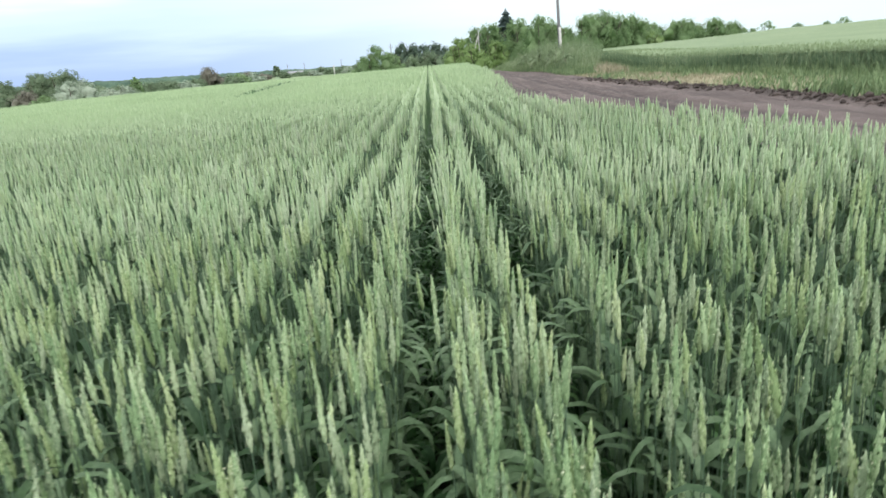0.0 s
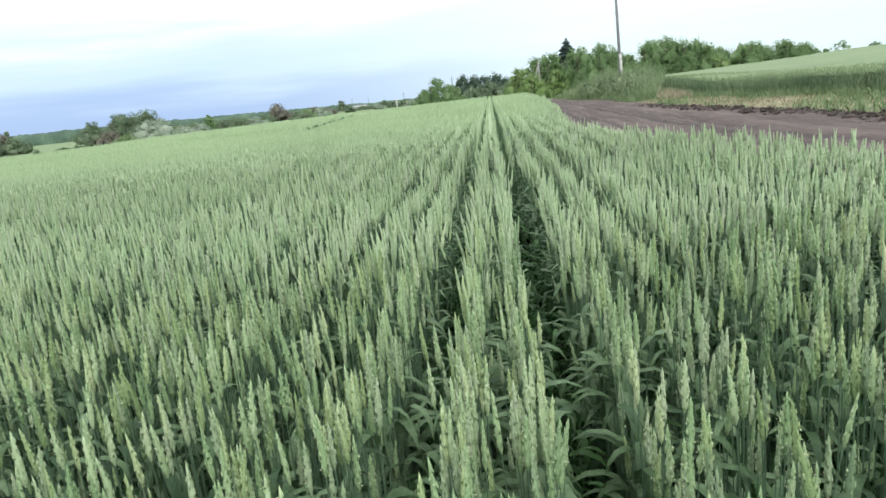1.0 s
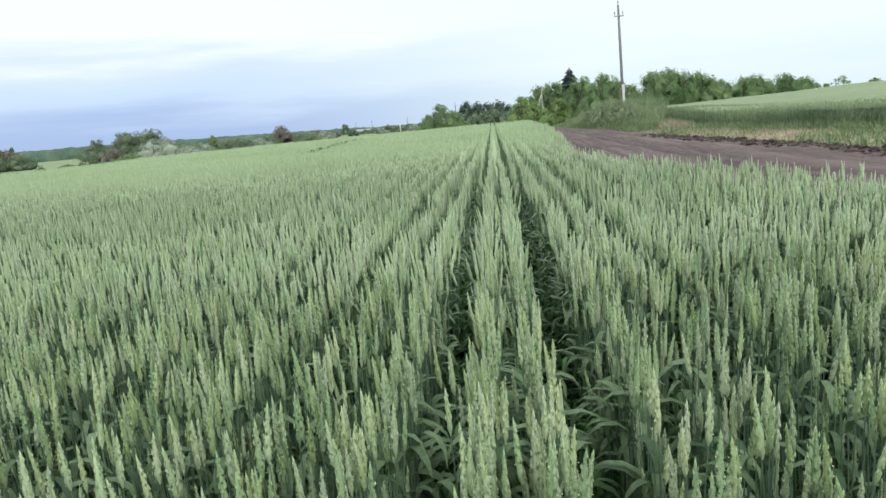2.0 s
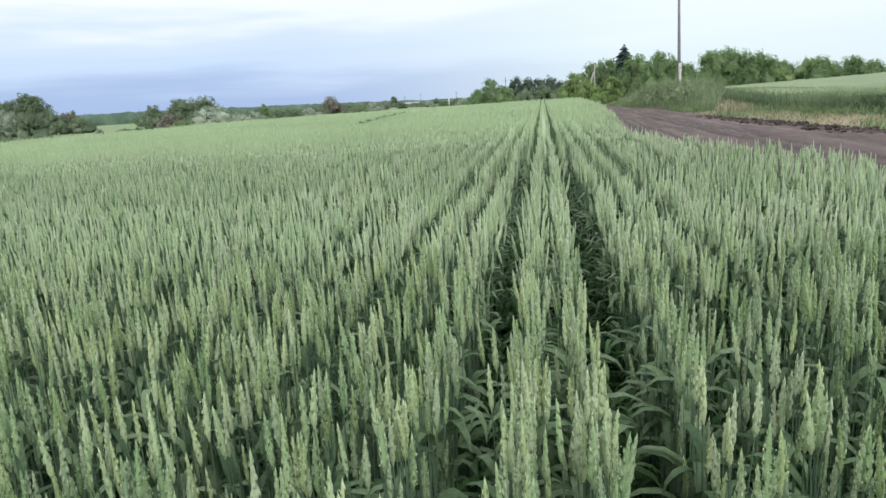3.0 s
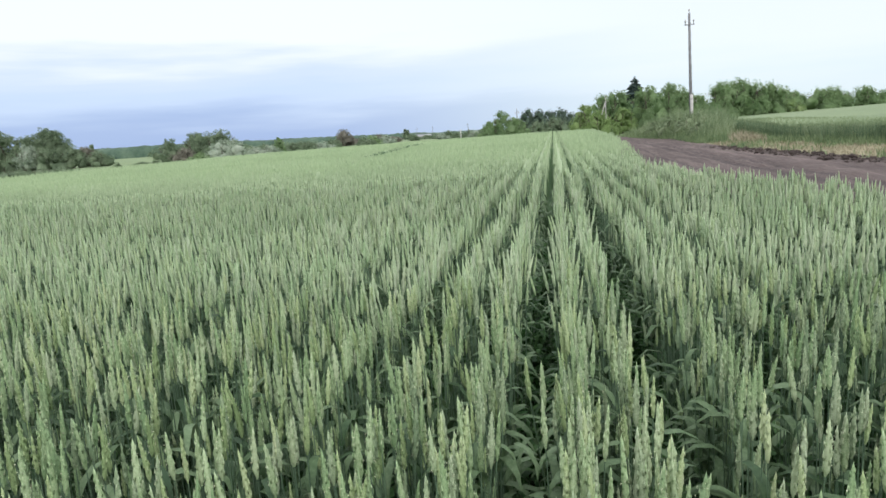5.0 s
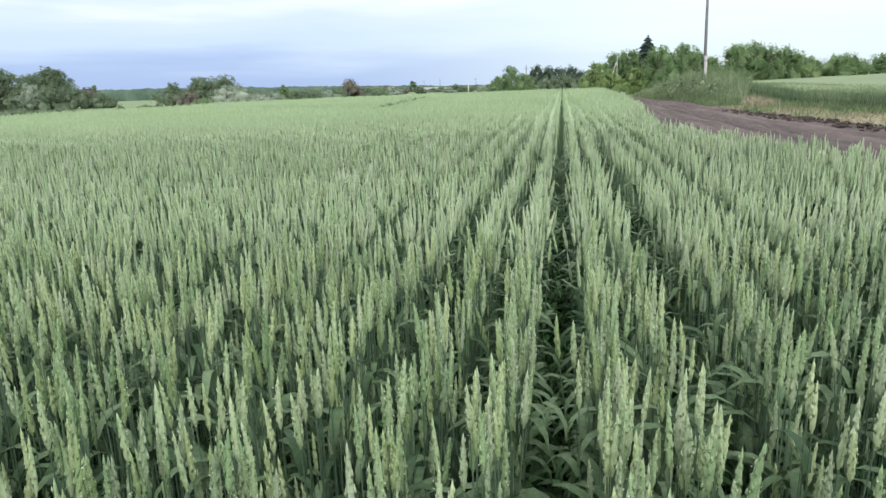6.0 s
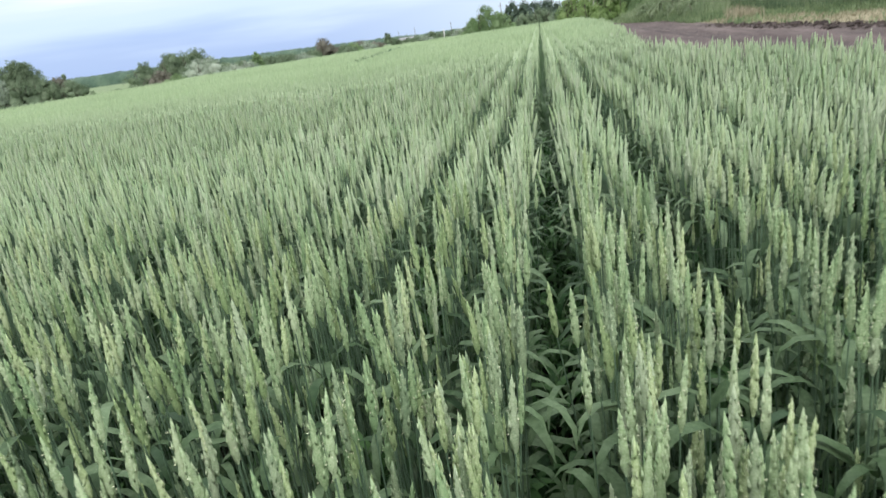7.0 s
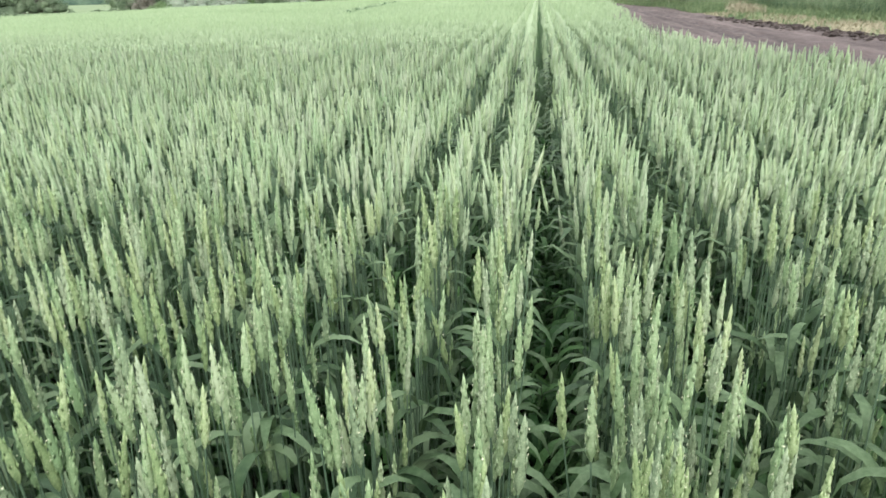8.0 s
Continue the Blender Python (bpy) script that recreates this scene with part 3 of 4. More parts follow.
# low shoots in the open gaps between the rows
x, y = rng.uniform(-0.75, 1.0, 1500), rng.uniform(0.7, 4.2, 1500)
h = rng.uniform(0.01, 0.16, 1500)
kind = rng.integers(0, len(LEAVES), 1500)
for k, (lv, lf) in enumerate(LEAVES):
    s = kind == k
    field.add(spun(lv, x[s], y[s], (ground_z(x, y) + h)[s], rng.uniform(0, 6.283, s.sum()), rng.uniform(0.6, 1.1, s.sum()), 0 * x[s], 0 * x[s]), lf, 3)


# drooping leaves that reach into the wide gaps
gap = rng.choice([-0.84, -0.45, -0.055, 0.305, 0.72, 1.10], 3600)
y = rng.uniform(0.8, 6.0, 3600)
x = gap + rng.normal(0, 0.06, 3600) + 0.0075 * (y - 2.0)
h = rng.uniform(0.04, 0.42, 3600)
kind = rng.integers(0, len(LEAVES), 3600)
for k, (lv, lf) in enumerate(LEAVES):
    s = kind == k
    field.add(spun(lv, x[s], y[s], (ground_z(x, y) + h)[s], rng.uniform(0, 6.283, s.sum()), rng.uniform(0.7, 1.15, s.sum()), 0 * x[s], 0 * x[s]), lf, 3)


def stand(y0, y1, per_metre, spread, levels, leaf_rounds, west=0.98, east=0.9, margin=0.5, fat=1.0, mat_slot=0, bend=1.0, places=None, ebb=None, drop=0.0):
    """A stretch of the field with simpler plants."""
    x, y = places if places else sow(y0, y1, per_metre, spread, west, east, margin)
    if ebb:
        keep = rng.random(len(x)) > fade(y, *ebb)
        x, y = x[keep], y[keep]
    tall, lean, way, yaw = habits(len(x))
    lean, tall = lean * bend, tall - drop
    z = ground_z(x, y)
    size = rng.uniform(0.85, 1.15, len(x))
    neck = tall - EAR_LONG * size
    tx, ty = x + neck * lean * np.cos(way), y + neck * lean * np.sin(way)
    shapes = HUSK_EARS if levels > 5 else [simple_ear(levels)] * 4
    kind = rng.integers(0, len(shapes), len(x))
    for k, (ev, ef) in enumerate(shapes):
        s = kind == k
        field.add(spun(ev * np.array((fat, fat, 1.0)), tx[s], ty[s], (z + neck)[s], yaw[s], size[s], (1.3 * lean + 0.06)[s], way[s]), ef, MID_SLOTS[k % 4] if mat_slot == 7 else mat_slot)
    blade = np.array([(-0.0016 * fat, 0, -0.42), (0.0016 * fat, 0, -0.42), (0.0014 * fat, 0, 0.004), (-0.0014 * fat, 0, 0.004)])
    field.add(spun(blade, tx, ty, z + neck, 0.3 * yaw, np.ones(len(x)), lean, way), np.array([(0, 1, 2), (0, 2, 3)]), 2)
    for lo, hi in leaf_rounds:
        kind, h = rng.integers(0, len(SHORT_LEAVES), len(x)), rng.uniform(lo, hi, len(x)) * tall
        for k, (lv, lf) in enumerate(SHORT_LEAVES):
            s = kind == k
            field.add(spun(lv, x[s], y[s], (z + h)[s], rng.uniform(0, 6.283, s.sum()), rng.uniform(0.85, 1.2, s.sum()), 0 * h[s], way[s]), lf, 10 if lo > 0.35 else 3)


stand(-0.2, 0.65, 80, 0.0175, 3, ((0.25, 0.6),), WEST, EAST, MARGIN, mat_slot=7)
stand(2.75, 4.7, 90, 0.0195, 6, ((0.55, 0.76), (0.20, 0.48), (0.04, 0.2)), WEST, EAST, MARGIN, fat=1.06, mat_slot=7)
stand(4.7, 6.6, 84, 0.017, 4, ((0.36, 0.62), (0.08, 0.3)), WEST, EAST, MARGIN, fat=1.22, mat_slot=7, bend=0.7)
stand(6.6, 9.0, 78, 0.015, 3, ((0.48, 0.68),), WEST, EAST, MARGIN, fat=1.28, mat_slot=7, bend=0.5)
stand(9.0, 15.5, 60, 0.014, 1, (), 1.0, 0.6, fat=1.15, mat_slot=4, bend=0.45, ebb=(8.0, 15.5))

edge_y = rng.uniform(2.6, 14.0, 1700)
stand(0, 0, 0, 0, 3, ((0.12, 0.4), (0.42, 0.66)), mat_slot=7, drop=0.07, places=(wheat_edge(edge_y) - np.abs(rng.normal(0, 0.15, 1700)), edge_y))


def flank(y0, y1, x0, x1, per_metre):
    """The field on both sides of and behind the path, simpler still."""
    rows = np.arange(int(x0 / 0.195) - 1, int(x1 / 0.195) + 1)
    n = rng.choice(rows, int(per_metre * (y1 - y0) * len(rows)))
    y = rng.uniform(y0, y1, len(n))
    x = row_line(n, y) + rng.normal(0, 0.02, len(n))
    seen = (y > -0.2) & (x > -(WEST * np.maximum(y, 0) + MARGIN)) & (x < EAST * np.maximum(y, 0) + MARGIN + 0.3)
    keep = ~seen & (x < wheat_edge(y)) & (x > x0)
    x, y = x[keep], y[keep]
    tall, lean, way, yaw = habits(len(x))
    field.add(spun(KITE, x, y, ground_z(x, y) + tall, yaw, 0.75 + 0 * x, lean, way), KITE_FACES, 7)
    x, y = rng.normal(0, 3.6, 50000), rng.normal(1.0, 3.6, 50000)
    seen = (y > -0.2) & (x > -(WEST * np.maximum(y, 0) + MARGIN)) & (x < EAST * np.maximum(y, 0) + MARGIN + 0.3)
    keep = ~seen & (x < wheat_edge(y) - 0.05) & (x > x0) & (y > y0) & (y < y1) & (rng.random(len(x)) < 0.65 + 0.35 * furrow(x, y))
    x, y = x[keep], y[keep]
    kind, h = rng.integers(0, len(PLAIN_LEAVES), len(x)), rng.uniform(0.25, 0.66, len(x))
    for k, (lv, lf) in enumerate(PLAIN_LEAVES):
        s = kind == k
        field.add(spun(lv, x[s], y[s], (ground_z(x, y) + h)[s], rng.uniform(0, 6.283, s.sum()), rng.uniform(0.9, 1.3, s.sum()), 0 * h[s], h[s]), lf, 10 if k < 3 else 3)
    # a dark sheet under these leaves stands in for shade inside the stand
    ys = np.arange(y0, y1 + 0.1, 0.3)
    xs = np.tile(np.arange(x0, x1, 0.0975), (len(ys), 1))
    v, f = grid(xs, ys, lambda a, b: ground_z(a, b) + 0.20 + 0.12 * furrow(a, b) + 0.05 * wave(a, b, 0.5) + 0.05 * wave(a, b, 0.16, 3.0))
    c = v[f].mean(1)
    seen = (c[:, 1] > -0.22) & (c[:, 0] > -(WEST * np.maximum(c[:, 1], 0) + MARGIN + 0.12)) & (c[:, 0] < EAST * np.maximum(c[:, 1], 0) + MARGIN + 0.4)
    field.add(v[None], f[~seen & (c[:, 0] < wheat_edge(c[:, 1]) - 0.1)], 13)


KITE = np.array([(0, 0, -0.15), (0.015, 0, -0.055), (0, 0, 0), (-0.015, 0, -0.055)])
KITE_FACES = np.array([(0, 1, 2), (0, 2, 3)])
flank(-9.0, 9.0, -12.0, 3.6, 22)

TRACKS = (((-6.7, 21.5), (-7.3, 27.0)), ((-7.3, 27.0), (-8.5, 37.0)), ((-8.5, 37.0), (-10.9, 57.5)))


def track_side(x, y):
    """Distance from the wheel track that crosses the field, below 0 on its near side; 99 where it does not reach."""
    best = np.full(np.shape(x), 99.0)
    for (ax, ay), (bx, by) in TRACKS:
        dx, dy = bx - ax, by - ay
        t = ((x - ax) * dx + (y - ay) * dy) / (dx * dx + dy * dy)
        off = -((x - ax) * dy - (y - ay) * dx) / math.hypot(dx, dy)
        best = np.where((t > 0) & (t < 1) & (np.abs(off) < np.abs(best)), off, best)
    return best


def in_track(x, y, half):
    return np.abs(track_side(x, y)) < half


def near_dip(x, y):
    """How far the crop on the track's near side is lowered, so that the camera sees the track."""
    d = track_side(x, y)
    return np.where((d > -3.0) & (d < 0.15), fade(d, -3.0, -0.3), 0.0) * (0.13 + 0.05 * wave(x, y, 3.1, 4.0))


# the rest of the field: single husk-shaped blades over a sheet of leaves
x, y = sow(7.0, 88.0, 34, 0.016, 1.0, 0.55)
reach = np.clip(y / 13.5, 1.0, 4.6)
keep = (rng.random(len(x)) < fade(y, 8, 15) / reach ** 0.95 / (1 + 0.55 * np.exp(-((y - 14) / 4) ** 2))) & ~in_track(x, y, 0.26)
x, y, reach = x[keep], y[keep], reach[keep]
tall = rng.normal(TALL, 0.05, len(x)) + 0.035 * wave(x, y, 2.6) * fade(y, 16, 26) + 0.03 * wave(x, y, 7.0, 3.0) - near_dip(x, y)
slim_by = 0.62 + 0.38 * fade(y, 13, 30)
blades = spun(KITE, x, y, ground_z(x, y) + tall, rng.normal(0, 0.7, len(x)), rng.uniform(0.9, 1.3, len(x)) * slim_by, 0.07 * rng.normal(0, 1, len(x)), 0 * x)
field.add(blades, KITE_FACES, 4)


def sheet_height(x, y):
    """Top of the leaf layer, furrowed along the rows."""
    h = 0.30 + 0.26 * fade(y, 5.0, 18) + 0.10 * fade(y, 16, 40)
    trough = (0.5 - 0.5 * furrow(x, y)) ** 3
    return ground_z(x, y) + h + (0.12 - (0.40 - 0.17 * fade(y, 9, 26)) * trough) * (1 - fade(-x, 20, 30)) + 0.03 * wave(x, y, 1.1) + 0.03 * wave(x, y, 4.0, 2.0) - 0.16 * in_track(x, y, 0.35) - near_dip(x, y)


def sheet(x0, x1, dx, ylist):
    xs = np.tile(np.arange(x0, x1 + dx / 2, dx), (len(ylist), 1))
    east = wheat_edge(ylist)[:, None] - 0.12
    v, f = grid(np.minimum(xs, east), ylist, sheet_height)
    c = v[f].mean(1)
    ok = (c[:, 1] < field_end(c[:, 0]) - 0.4) & (c[:, 0] < wheat_edge(c[:, 1]) - 0.16)
    # row gaps get the dark tone to put their shade into the colour
    dark_faces = (c[:, 1] < 8.0 + rng.uniform(-3.5, 4.0, len(c))) | in_track(c[:, 0], c[:, 1], 0.4) | ((furrow(c[:, 0], c[:, 1]) < -0.6 - 0.35 * fade(c[:, 1], 12, 40)) & (c[:, 1] < 70) & (dx < 0.1))
    field.add(v[None], f[ok], np.where(dark_faces, 5, 6)[ok])


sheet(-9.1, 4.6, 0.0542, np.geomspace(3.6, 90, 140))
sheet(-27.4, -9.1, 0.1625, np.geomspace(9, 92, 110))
tagged(new("wheat", field.mesh("wheat")), "dense field of green flowering wheat sown in straight rows", "wheat crop", kind="stuff")


# the row of clods, the verge and the second field
def blade_heap(name, x, y, tall, wide, slot_of, materials, label, category, sway=0.25):
    """Grass blades, each two bent strips, as one mass."""
    heap = Heap(*materials)
    n = len(x)
    way, lean = rng.uniform(0, 6.283, n), np.abs(rng.normal(0, sway, n))
    a = rng.uniform(0, 6.283, n)
    ax, ay = np.cos(a) * wide / 2, np.sin(a) * wide / 2
    z = ground_z(x, y)
    v = np.zeros((n, 5, 3))
    for i, (t, w, d) in enumerate(((-0.04, 0.7, 0.0), (-0.04, -0.7, 0.0), (0.55, -1.0, 0.3), (0.55, 1.0, 0.3), (1.0, 0.0, 1.0))):
        v[:, i, 0] = x + ax * w + tall * lean * d * np.cos(way)
        v[:, i, 1] = y + ay * w + tall * lean * d * np.sin(way)
        v[:, i, 2] = z + tall * t * (1 - 0.25 * lean * d)
    f = np.array([(0, 1, 2), (0, 2, 3), (3, 2, 4)])
    for k in range(len(materials)):
        heap.add(v[slot_of == k], f, k)
    return tagged(new(name, heap.mesh(name)), label, category, kind="stuff")


def scatter(count, y0, y1, left, right):
    y = rng.uniform(y0, y1, count)
    return left(y) + rng.random(count) * (right(y) - left(y)), y


# bank of tall grass under the pole
x, y = scatter(13000, 34, 62, lambda y: road_edge(y) - 0.1, lambda y: np.interp(y, [34, 40, 62], [8.4, 10.5, 12.5]))
inset = fade(y, 33.5, 37.5) * fade(x - road_edge(y), -0.1, 1.4)
rise = np.interp(y, [34, 38, 42, 48, 54, 62], [0.42, 0.62, 1.0, 1.35, 0.9, 0.45])
blade_heap("tall_grass", x, y, (0.30 + 1.0 * inset * rise) * rng.uniform(0.6, 1.2, len(x)) * (1 + 0.28 * wave(x, y, 1.1)), rng.uniform(0.014, 0.036, len(x)), ((rng.random(len(x)) < 0.40) | (inset < 0.35)) * 1, [REED, WEED], "tall grey-green grass on the bank beside the track", "grass", 0.42)

# a tussock of dry grass at the corner of the upper field
x, y = 9.1 + rng.normal(0, 0.30, 700), 33.5 + rng.normal(0, 0.8, 700)
blade_heap("dry_tussock", x, y, rng.uniform(0.2, 0.58, 700) * np.exp(-((x - 9.1) / 0.9) ** 2), rng.uniform(0.02, 0.04, 700), 0 * x, [STRAW], "tussock of dead straw-coloured grass beside the track", "grass", 0.6)

# straw-coloured and weedy verge
x, y = scatter(11000, 8, 37, lambda y: road_edge(y) + 0.15, lambda y: stand_edge(y) + 0.1)
x2, y2 = scatter(4000, 8, 37, lambda y: stand_edge(y) - 0.8, lambda y: stand_edge(y) + 0.1)
x, y = np.concatenate([x, x2]), np.concatenate([y, y2])
green = 0.6 * wave(x, y, 2.2, 4.0) + 0.35 * fade(y, 33, 36) + 0.75 * fade(-y, -21, -12) + rng.normal(0, 0.25, len(x)) + 0.85 * fade(x - stand_edge(y), -1.0, -0.1) > 0.30
blade_heap("verge_grass", x, y, np.where(green, rng.uniform(0.08, 0.30, len(x)) * (1 + 0.9 * fade(-y, -18, -11) + 0.6 * fade(x - stand_edge(y), -0.7, 0.0)), rng.uniform(0.04, 0.15, len(x))), np.where(green, 0.035, 0.022), np.where(green, 1, 0), [STRAW, WEED], "dry straw and green weeds on the verge", "grass", 0.7)

# the second field: front of stems, ears above
x, y = scatter(14000, 6, 42, lambda y: stand_edge(y) + 0.15 * wave(y, 0 * y, 1.1, 2.0), lambda y: stand_edge(y) + 0.8)
blade_heap("wheat_front", x, y, rng.normal(0.67, 0.13, len(x)) + 0.07 * wave(x, y, 0.7), rng.uniform(0.008, 0.021, len(x)), (rng.random(len(x)) < 0.22) * 1, [BLUE_GREEN, REED], "blue-green wheat stems at the edge of the upper field", "wheat crop", 0.42)
upper = Heap(FAR_EAR, UPPER)
ylist = np.geomspace(5, 330, 90)
us = np.concatenate([[0, 0.002], np.geomspace(0.004, 1, 60)])
back_x = np.interp(ylist, [5, 60, 104, 112, 150, 330], [60, 120, 200, 200, 240, 330])
front_x = np.interp(ylist, [5, 42, 70, 100, 104, 135, 330], [13, 9.7, 12, 19, 22, 62, 200])
xs = front_x[:, None] + 0.45 + us[None] * (back_x - front_x)[:, None]


def upper_height(x, y):
    return ground_z(x, y) + 0.60 + 0.03 * wave(x, y, 1.3) + 0.05 * wave(x, y, 6.0, 2.0) + 0.03 * wave(x, y, 0.35, 5.0)


v, f = grid(xs, ylist, upper_height)
upper.add(v[None], f, 1)
y = 6 * (44 / 6) ** rng.random(22000)
x = np.interp(y, ylist, front_x) + 0.1 + 5.0 * rng.random(len(y)) ** 2.0
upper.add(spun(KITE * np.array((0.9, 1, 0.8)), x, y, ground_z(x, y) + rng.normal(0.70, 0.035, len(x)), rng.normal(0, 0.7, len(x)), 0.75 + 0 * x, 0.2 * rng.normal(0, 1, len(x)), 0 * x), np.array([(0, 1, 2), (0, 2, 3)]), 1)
tagged(new("upper_wheat", upper.mesh("upper_wheat")), "pale green wheat on the rising field beyond the track", "wheat crop", kind="stuff")


def clod_mesh(r):
    bm = bmesh.new()
    bmesh.ops.create_icosphere(bm, subdivisions=2, radius=1.0)
    seed = r.uniform(0, 50)
    for vert in bm.verts:
        n = noise.noise(vert.co * 1.3 + Vector((seed, 0, 0))) * 0.5 + noise.noise(vert.co * 3.1 + Vector((0, seed, 0))) * 0.3
        vert.co *= 1 + n
        vert.co.z *= 0.7
    me = bpy.data.meshes.new("earth_clod")
    bm.to_mesh(me)
    bm.free()
    me.materials.append(CLOD)
    return me


CLODS = [clod_mesh(rng) for _ in range(6)]
for i in range(26):
    y = rng.uniform(9, 27)
    x = float(road_edge(y)) + rng.normal(0.05, 0.34)
    s = rng.uniform(0.05, 0.12) * (1.1 if rng.random() < 0.12 else 0.6)
    ob = tagged(new("earth_clod", CLODS[i % 6]), "dark brown clod of ploughed earth on the road's edge", "clod", "clods along the track")
    ob.matrix_world = pose(x, y, float(ground_z(x, y)) + 0.25 * s + 0.05, 0, 0, rng.uniform(0, 360)) @ Matrix.Diagonal((s * 1.3, s, s, 1))
ys = np.linspace(6, 31, 260)
us = np.linspace(-0.95, 0.95, 34)
xs = road_edge(ys)[:, None] + us[None] + 0.12 * wave(ys, 0 * ys, 1.3)[:, None]


def berm_height(x, y):
    u = x - road_edge(y)
    wide = 0.34 + 0.22 * fade(-y, -21, -11) + 0.10 * wave(0 * x, y, 1.7, 2.0)
    ridge = np.exp(-((u / wide) ** 2)) * (0.035 + 0.05 * wave(x, y, 0.7, 3.0) + 0.03 * wave(x, y, 0.11, 6.0)) * fade(y, 6, 10) * (1 - fade(y, 26, 30))
    return ground_z(x, y) + 0.03 + ridge + 0.05 * wave(x, y, 0.17, 1.0) * np.exp(-((u / 0.5) ** 2)) - 0.09 * fade(np.abs(u), 0.4, 0.95)


crumbs = Heap(CLOD)
bm = bmesh.new()
bmesh.ops.create_icosphere(bm, subdivisions=1, radius=1.0)
ico_v = np.array([vert.co[:] for vert in bm.verts])
ico_f = np.array([[vert.index for vert in face.verts] for face in bm.faces])
bm.free()
for shape in range(8):
    n = 150
    y = rng.uniform(7, 30, n)
    x = road_edge(y) + rng.normal(0.0, 0.33, n)
    lump = ico_v * rng.uniform(0.6, 1.3, (12, 1)) * np.array((1.2, 1.0, 0.75))
    s = rng.uniform(0.012, 0.06, n) * np.where(rng.random(n) < 0.12, 1.6, 1.0)
    crumbs.add(spun(lump, x, y, berm_height(x, y) + 0.3 * s, rng.uniform(0, 6.283, n), s, 0 * s, 0 * s), ico_f, 0)
for shape in range(3):
    y = rng.uniform(5.5, 24, 90)
    x = wheat_edge(y) + np.abs(rng.normal(0.12, 0.08, 90))
    lump = ico_v * rng.uniform(0.6, 1.3, (12, 1)) * np.array((1.3, 1.0, 0.7))
    s = rng.uniform(0.03, 0.10, 90)
    crumbs.add(spun(lump, x, y, road_height(x, y) + 0.2 * s, rng.uniform(0, 6.283, 90), s, 0 * s, 0 * s), ico_f, 0)
tagged(new("earth_crumbs", crumbs.mesh("earth_crumbs", False)), "loose dark crumbs of earth along the track", "earth", kind="stuff")
v, f = grid(xs, ys, berm_height)
tagged(new("earth_berm", mesh_of("earth_berm", v, f, [CLOD])), "low ridge of dark crumbly earth along the track", "earth bank", kind="structure")


# ---- trees, bushes and woods ----
bm = bmesh.new()
bmesh.ops.create_icosphere(bm, subdivisions=1, radius=1.0)
CORE_V = np.array([vert.co[:] for vert in bm.verts])
CORE_F = np.array([[vert.index for vert in face.verts] for face in bm.faces])
bm.free()


def crown_mesh(r, blobs, count, leaf, material_, solid=True):
    """Small leaf clumps spread through the shells of several lobes."""
    heap = Heap(material_)
    cores = np.array(blobs, float)
    blobs = []
    for bx, by, bz, rad, rz in cores:
        for _ in range(11):
            d = r.normal(0, 1, 3)
            d /= np.linalg.norm(d)
            d[2] = abs(d[2]) if r.random() < 0.6 else d[2]
            k = r.uniform(0.22, 0.50)
            g = 0.95 - 0.55 * k
            blobs.append((bx + g * rad * d[0], by + g * rad * d[1], bz + g * rz * d[2], k * rad, k * rz))
    blobs = np.array(blobs)
    weight = blobs[:, 3] * blobs[:, 4]
    pick = r.choice(len(blobs), count, p=weight / weight.sum())
    d = r.normal(0, 1, (count, 3))
    d /= np.linalg.norm(d, axis=1)[:, None]
    d[:, 2] = np.where(d[:, 2] < -0.6, -d[:, 2], d[:, 2])
    rad = r.uniform(0.2, 1.0, count) ** 0.5 + r.exponential(0.03, count)
    b = blobs[pick]
    p = b[:, :3] + d * rad[:, None] * b[:, 3:4] * np.stack([np.ones(count), np.ones(count), b[:, 4] / b[:, 3]], 1)
    p = p + r.normal(0, 0.009 * np.ptp(blobs[:, 0]) + 0.02, (count, 3)) * (r.random(count) < 0.5)[:, None]
    p[:, 2] = np.maximum(p[:, 2], 0.05)
    a = r.normal(0, 1, (count, 3)) * 0.4 + np.cross(d, r.normal(0, 1, (count, 3)))
    a /= np.linalg.norm(a, axis=1)[:, None]
    c = np.cross(a, d + 0.5 * r.normal(0, 1, (count, 3)))
    c /= np.linalg.norm(c, axis=1)[:, None]
    out_ = p - np.array((0, 0, 0.35 * p[:, 2].max()))
    n = 0.6 * d + 0.5 * out_ / np.linalg.norm(out_, axis=1)[:, None] + 0.42 * r.normal(0, 1, (count, 3)) + np.array((0, 0, 0.25))
    n /= np.linalg.norm(n, axis=1)[:, None]
    c *= -np.sign((np.cross(a, c) * n).sum(1))[:, None]
    s = (leaf * r.uniform(0.6, 1.45, count))[:, None]
    v = np.stack([p - a * s, p + 0.55 * c * s + 0.1 * d * s, p + a * s, p - 0.55 * c * s - 0.12 * d * s], 1)
    heap.add(v, np.array([(0, 1, 2), (0, 2, 3)]), 0)
    normals = [np.repeat(n, 4, 0)]
    for bx, by, bz, rad_, rz in cores if solid else ():
        lump = CORE_V * (0.56 + r.normal(0, 0.12, (len(CORE_V), 1)))
        core = np.array((bx, by, bz)) + lump * np.array((rad_, rad_, rz))
        core[:, 2] = np.maximum(core[:, 2], 0.03)
        heap.add(core[None], CORE_F, 0)
        normals.append(0.7 * CORE_V + r.normal(0, 0.5, CORE_V.shape) + np.array((0, 0, 0.3)))
    me = heap.mesh("crown")
    me.normals_split_custom_set_from_vertices(np.concatenate(normals).tolist())
    return me


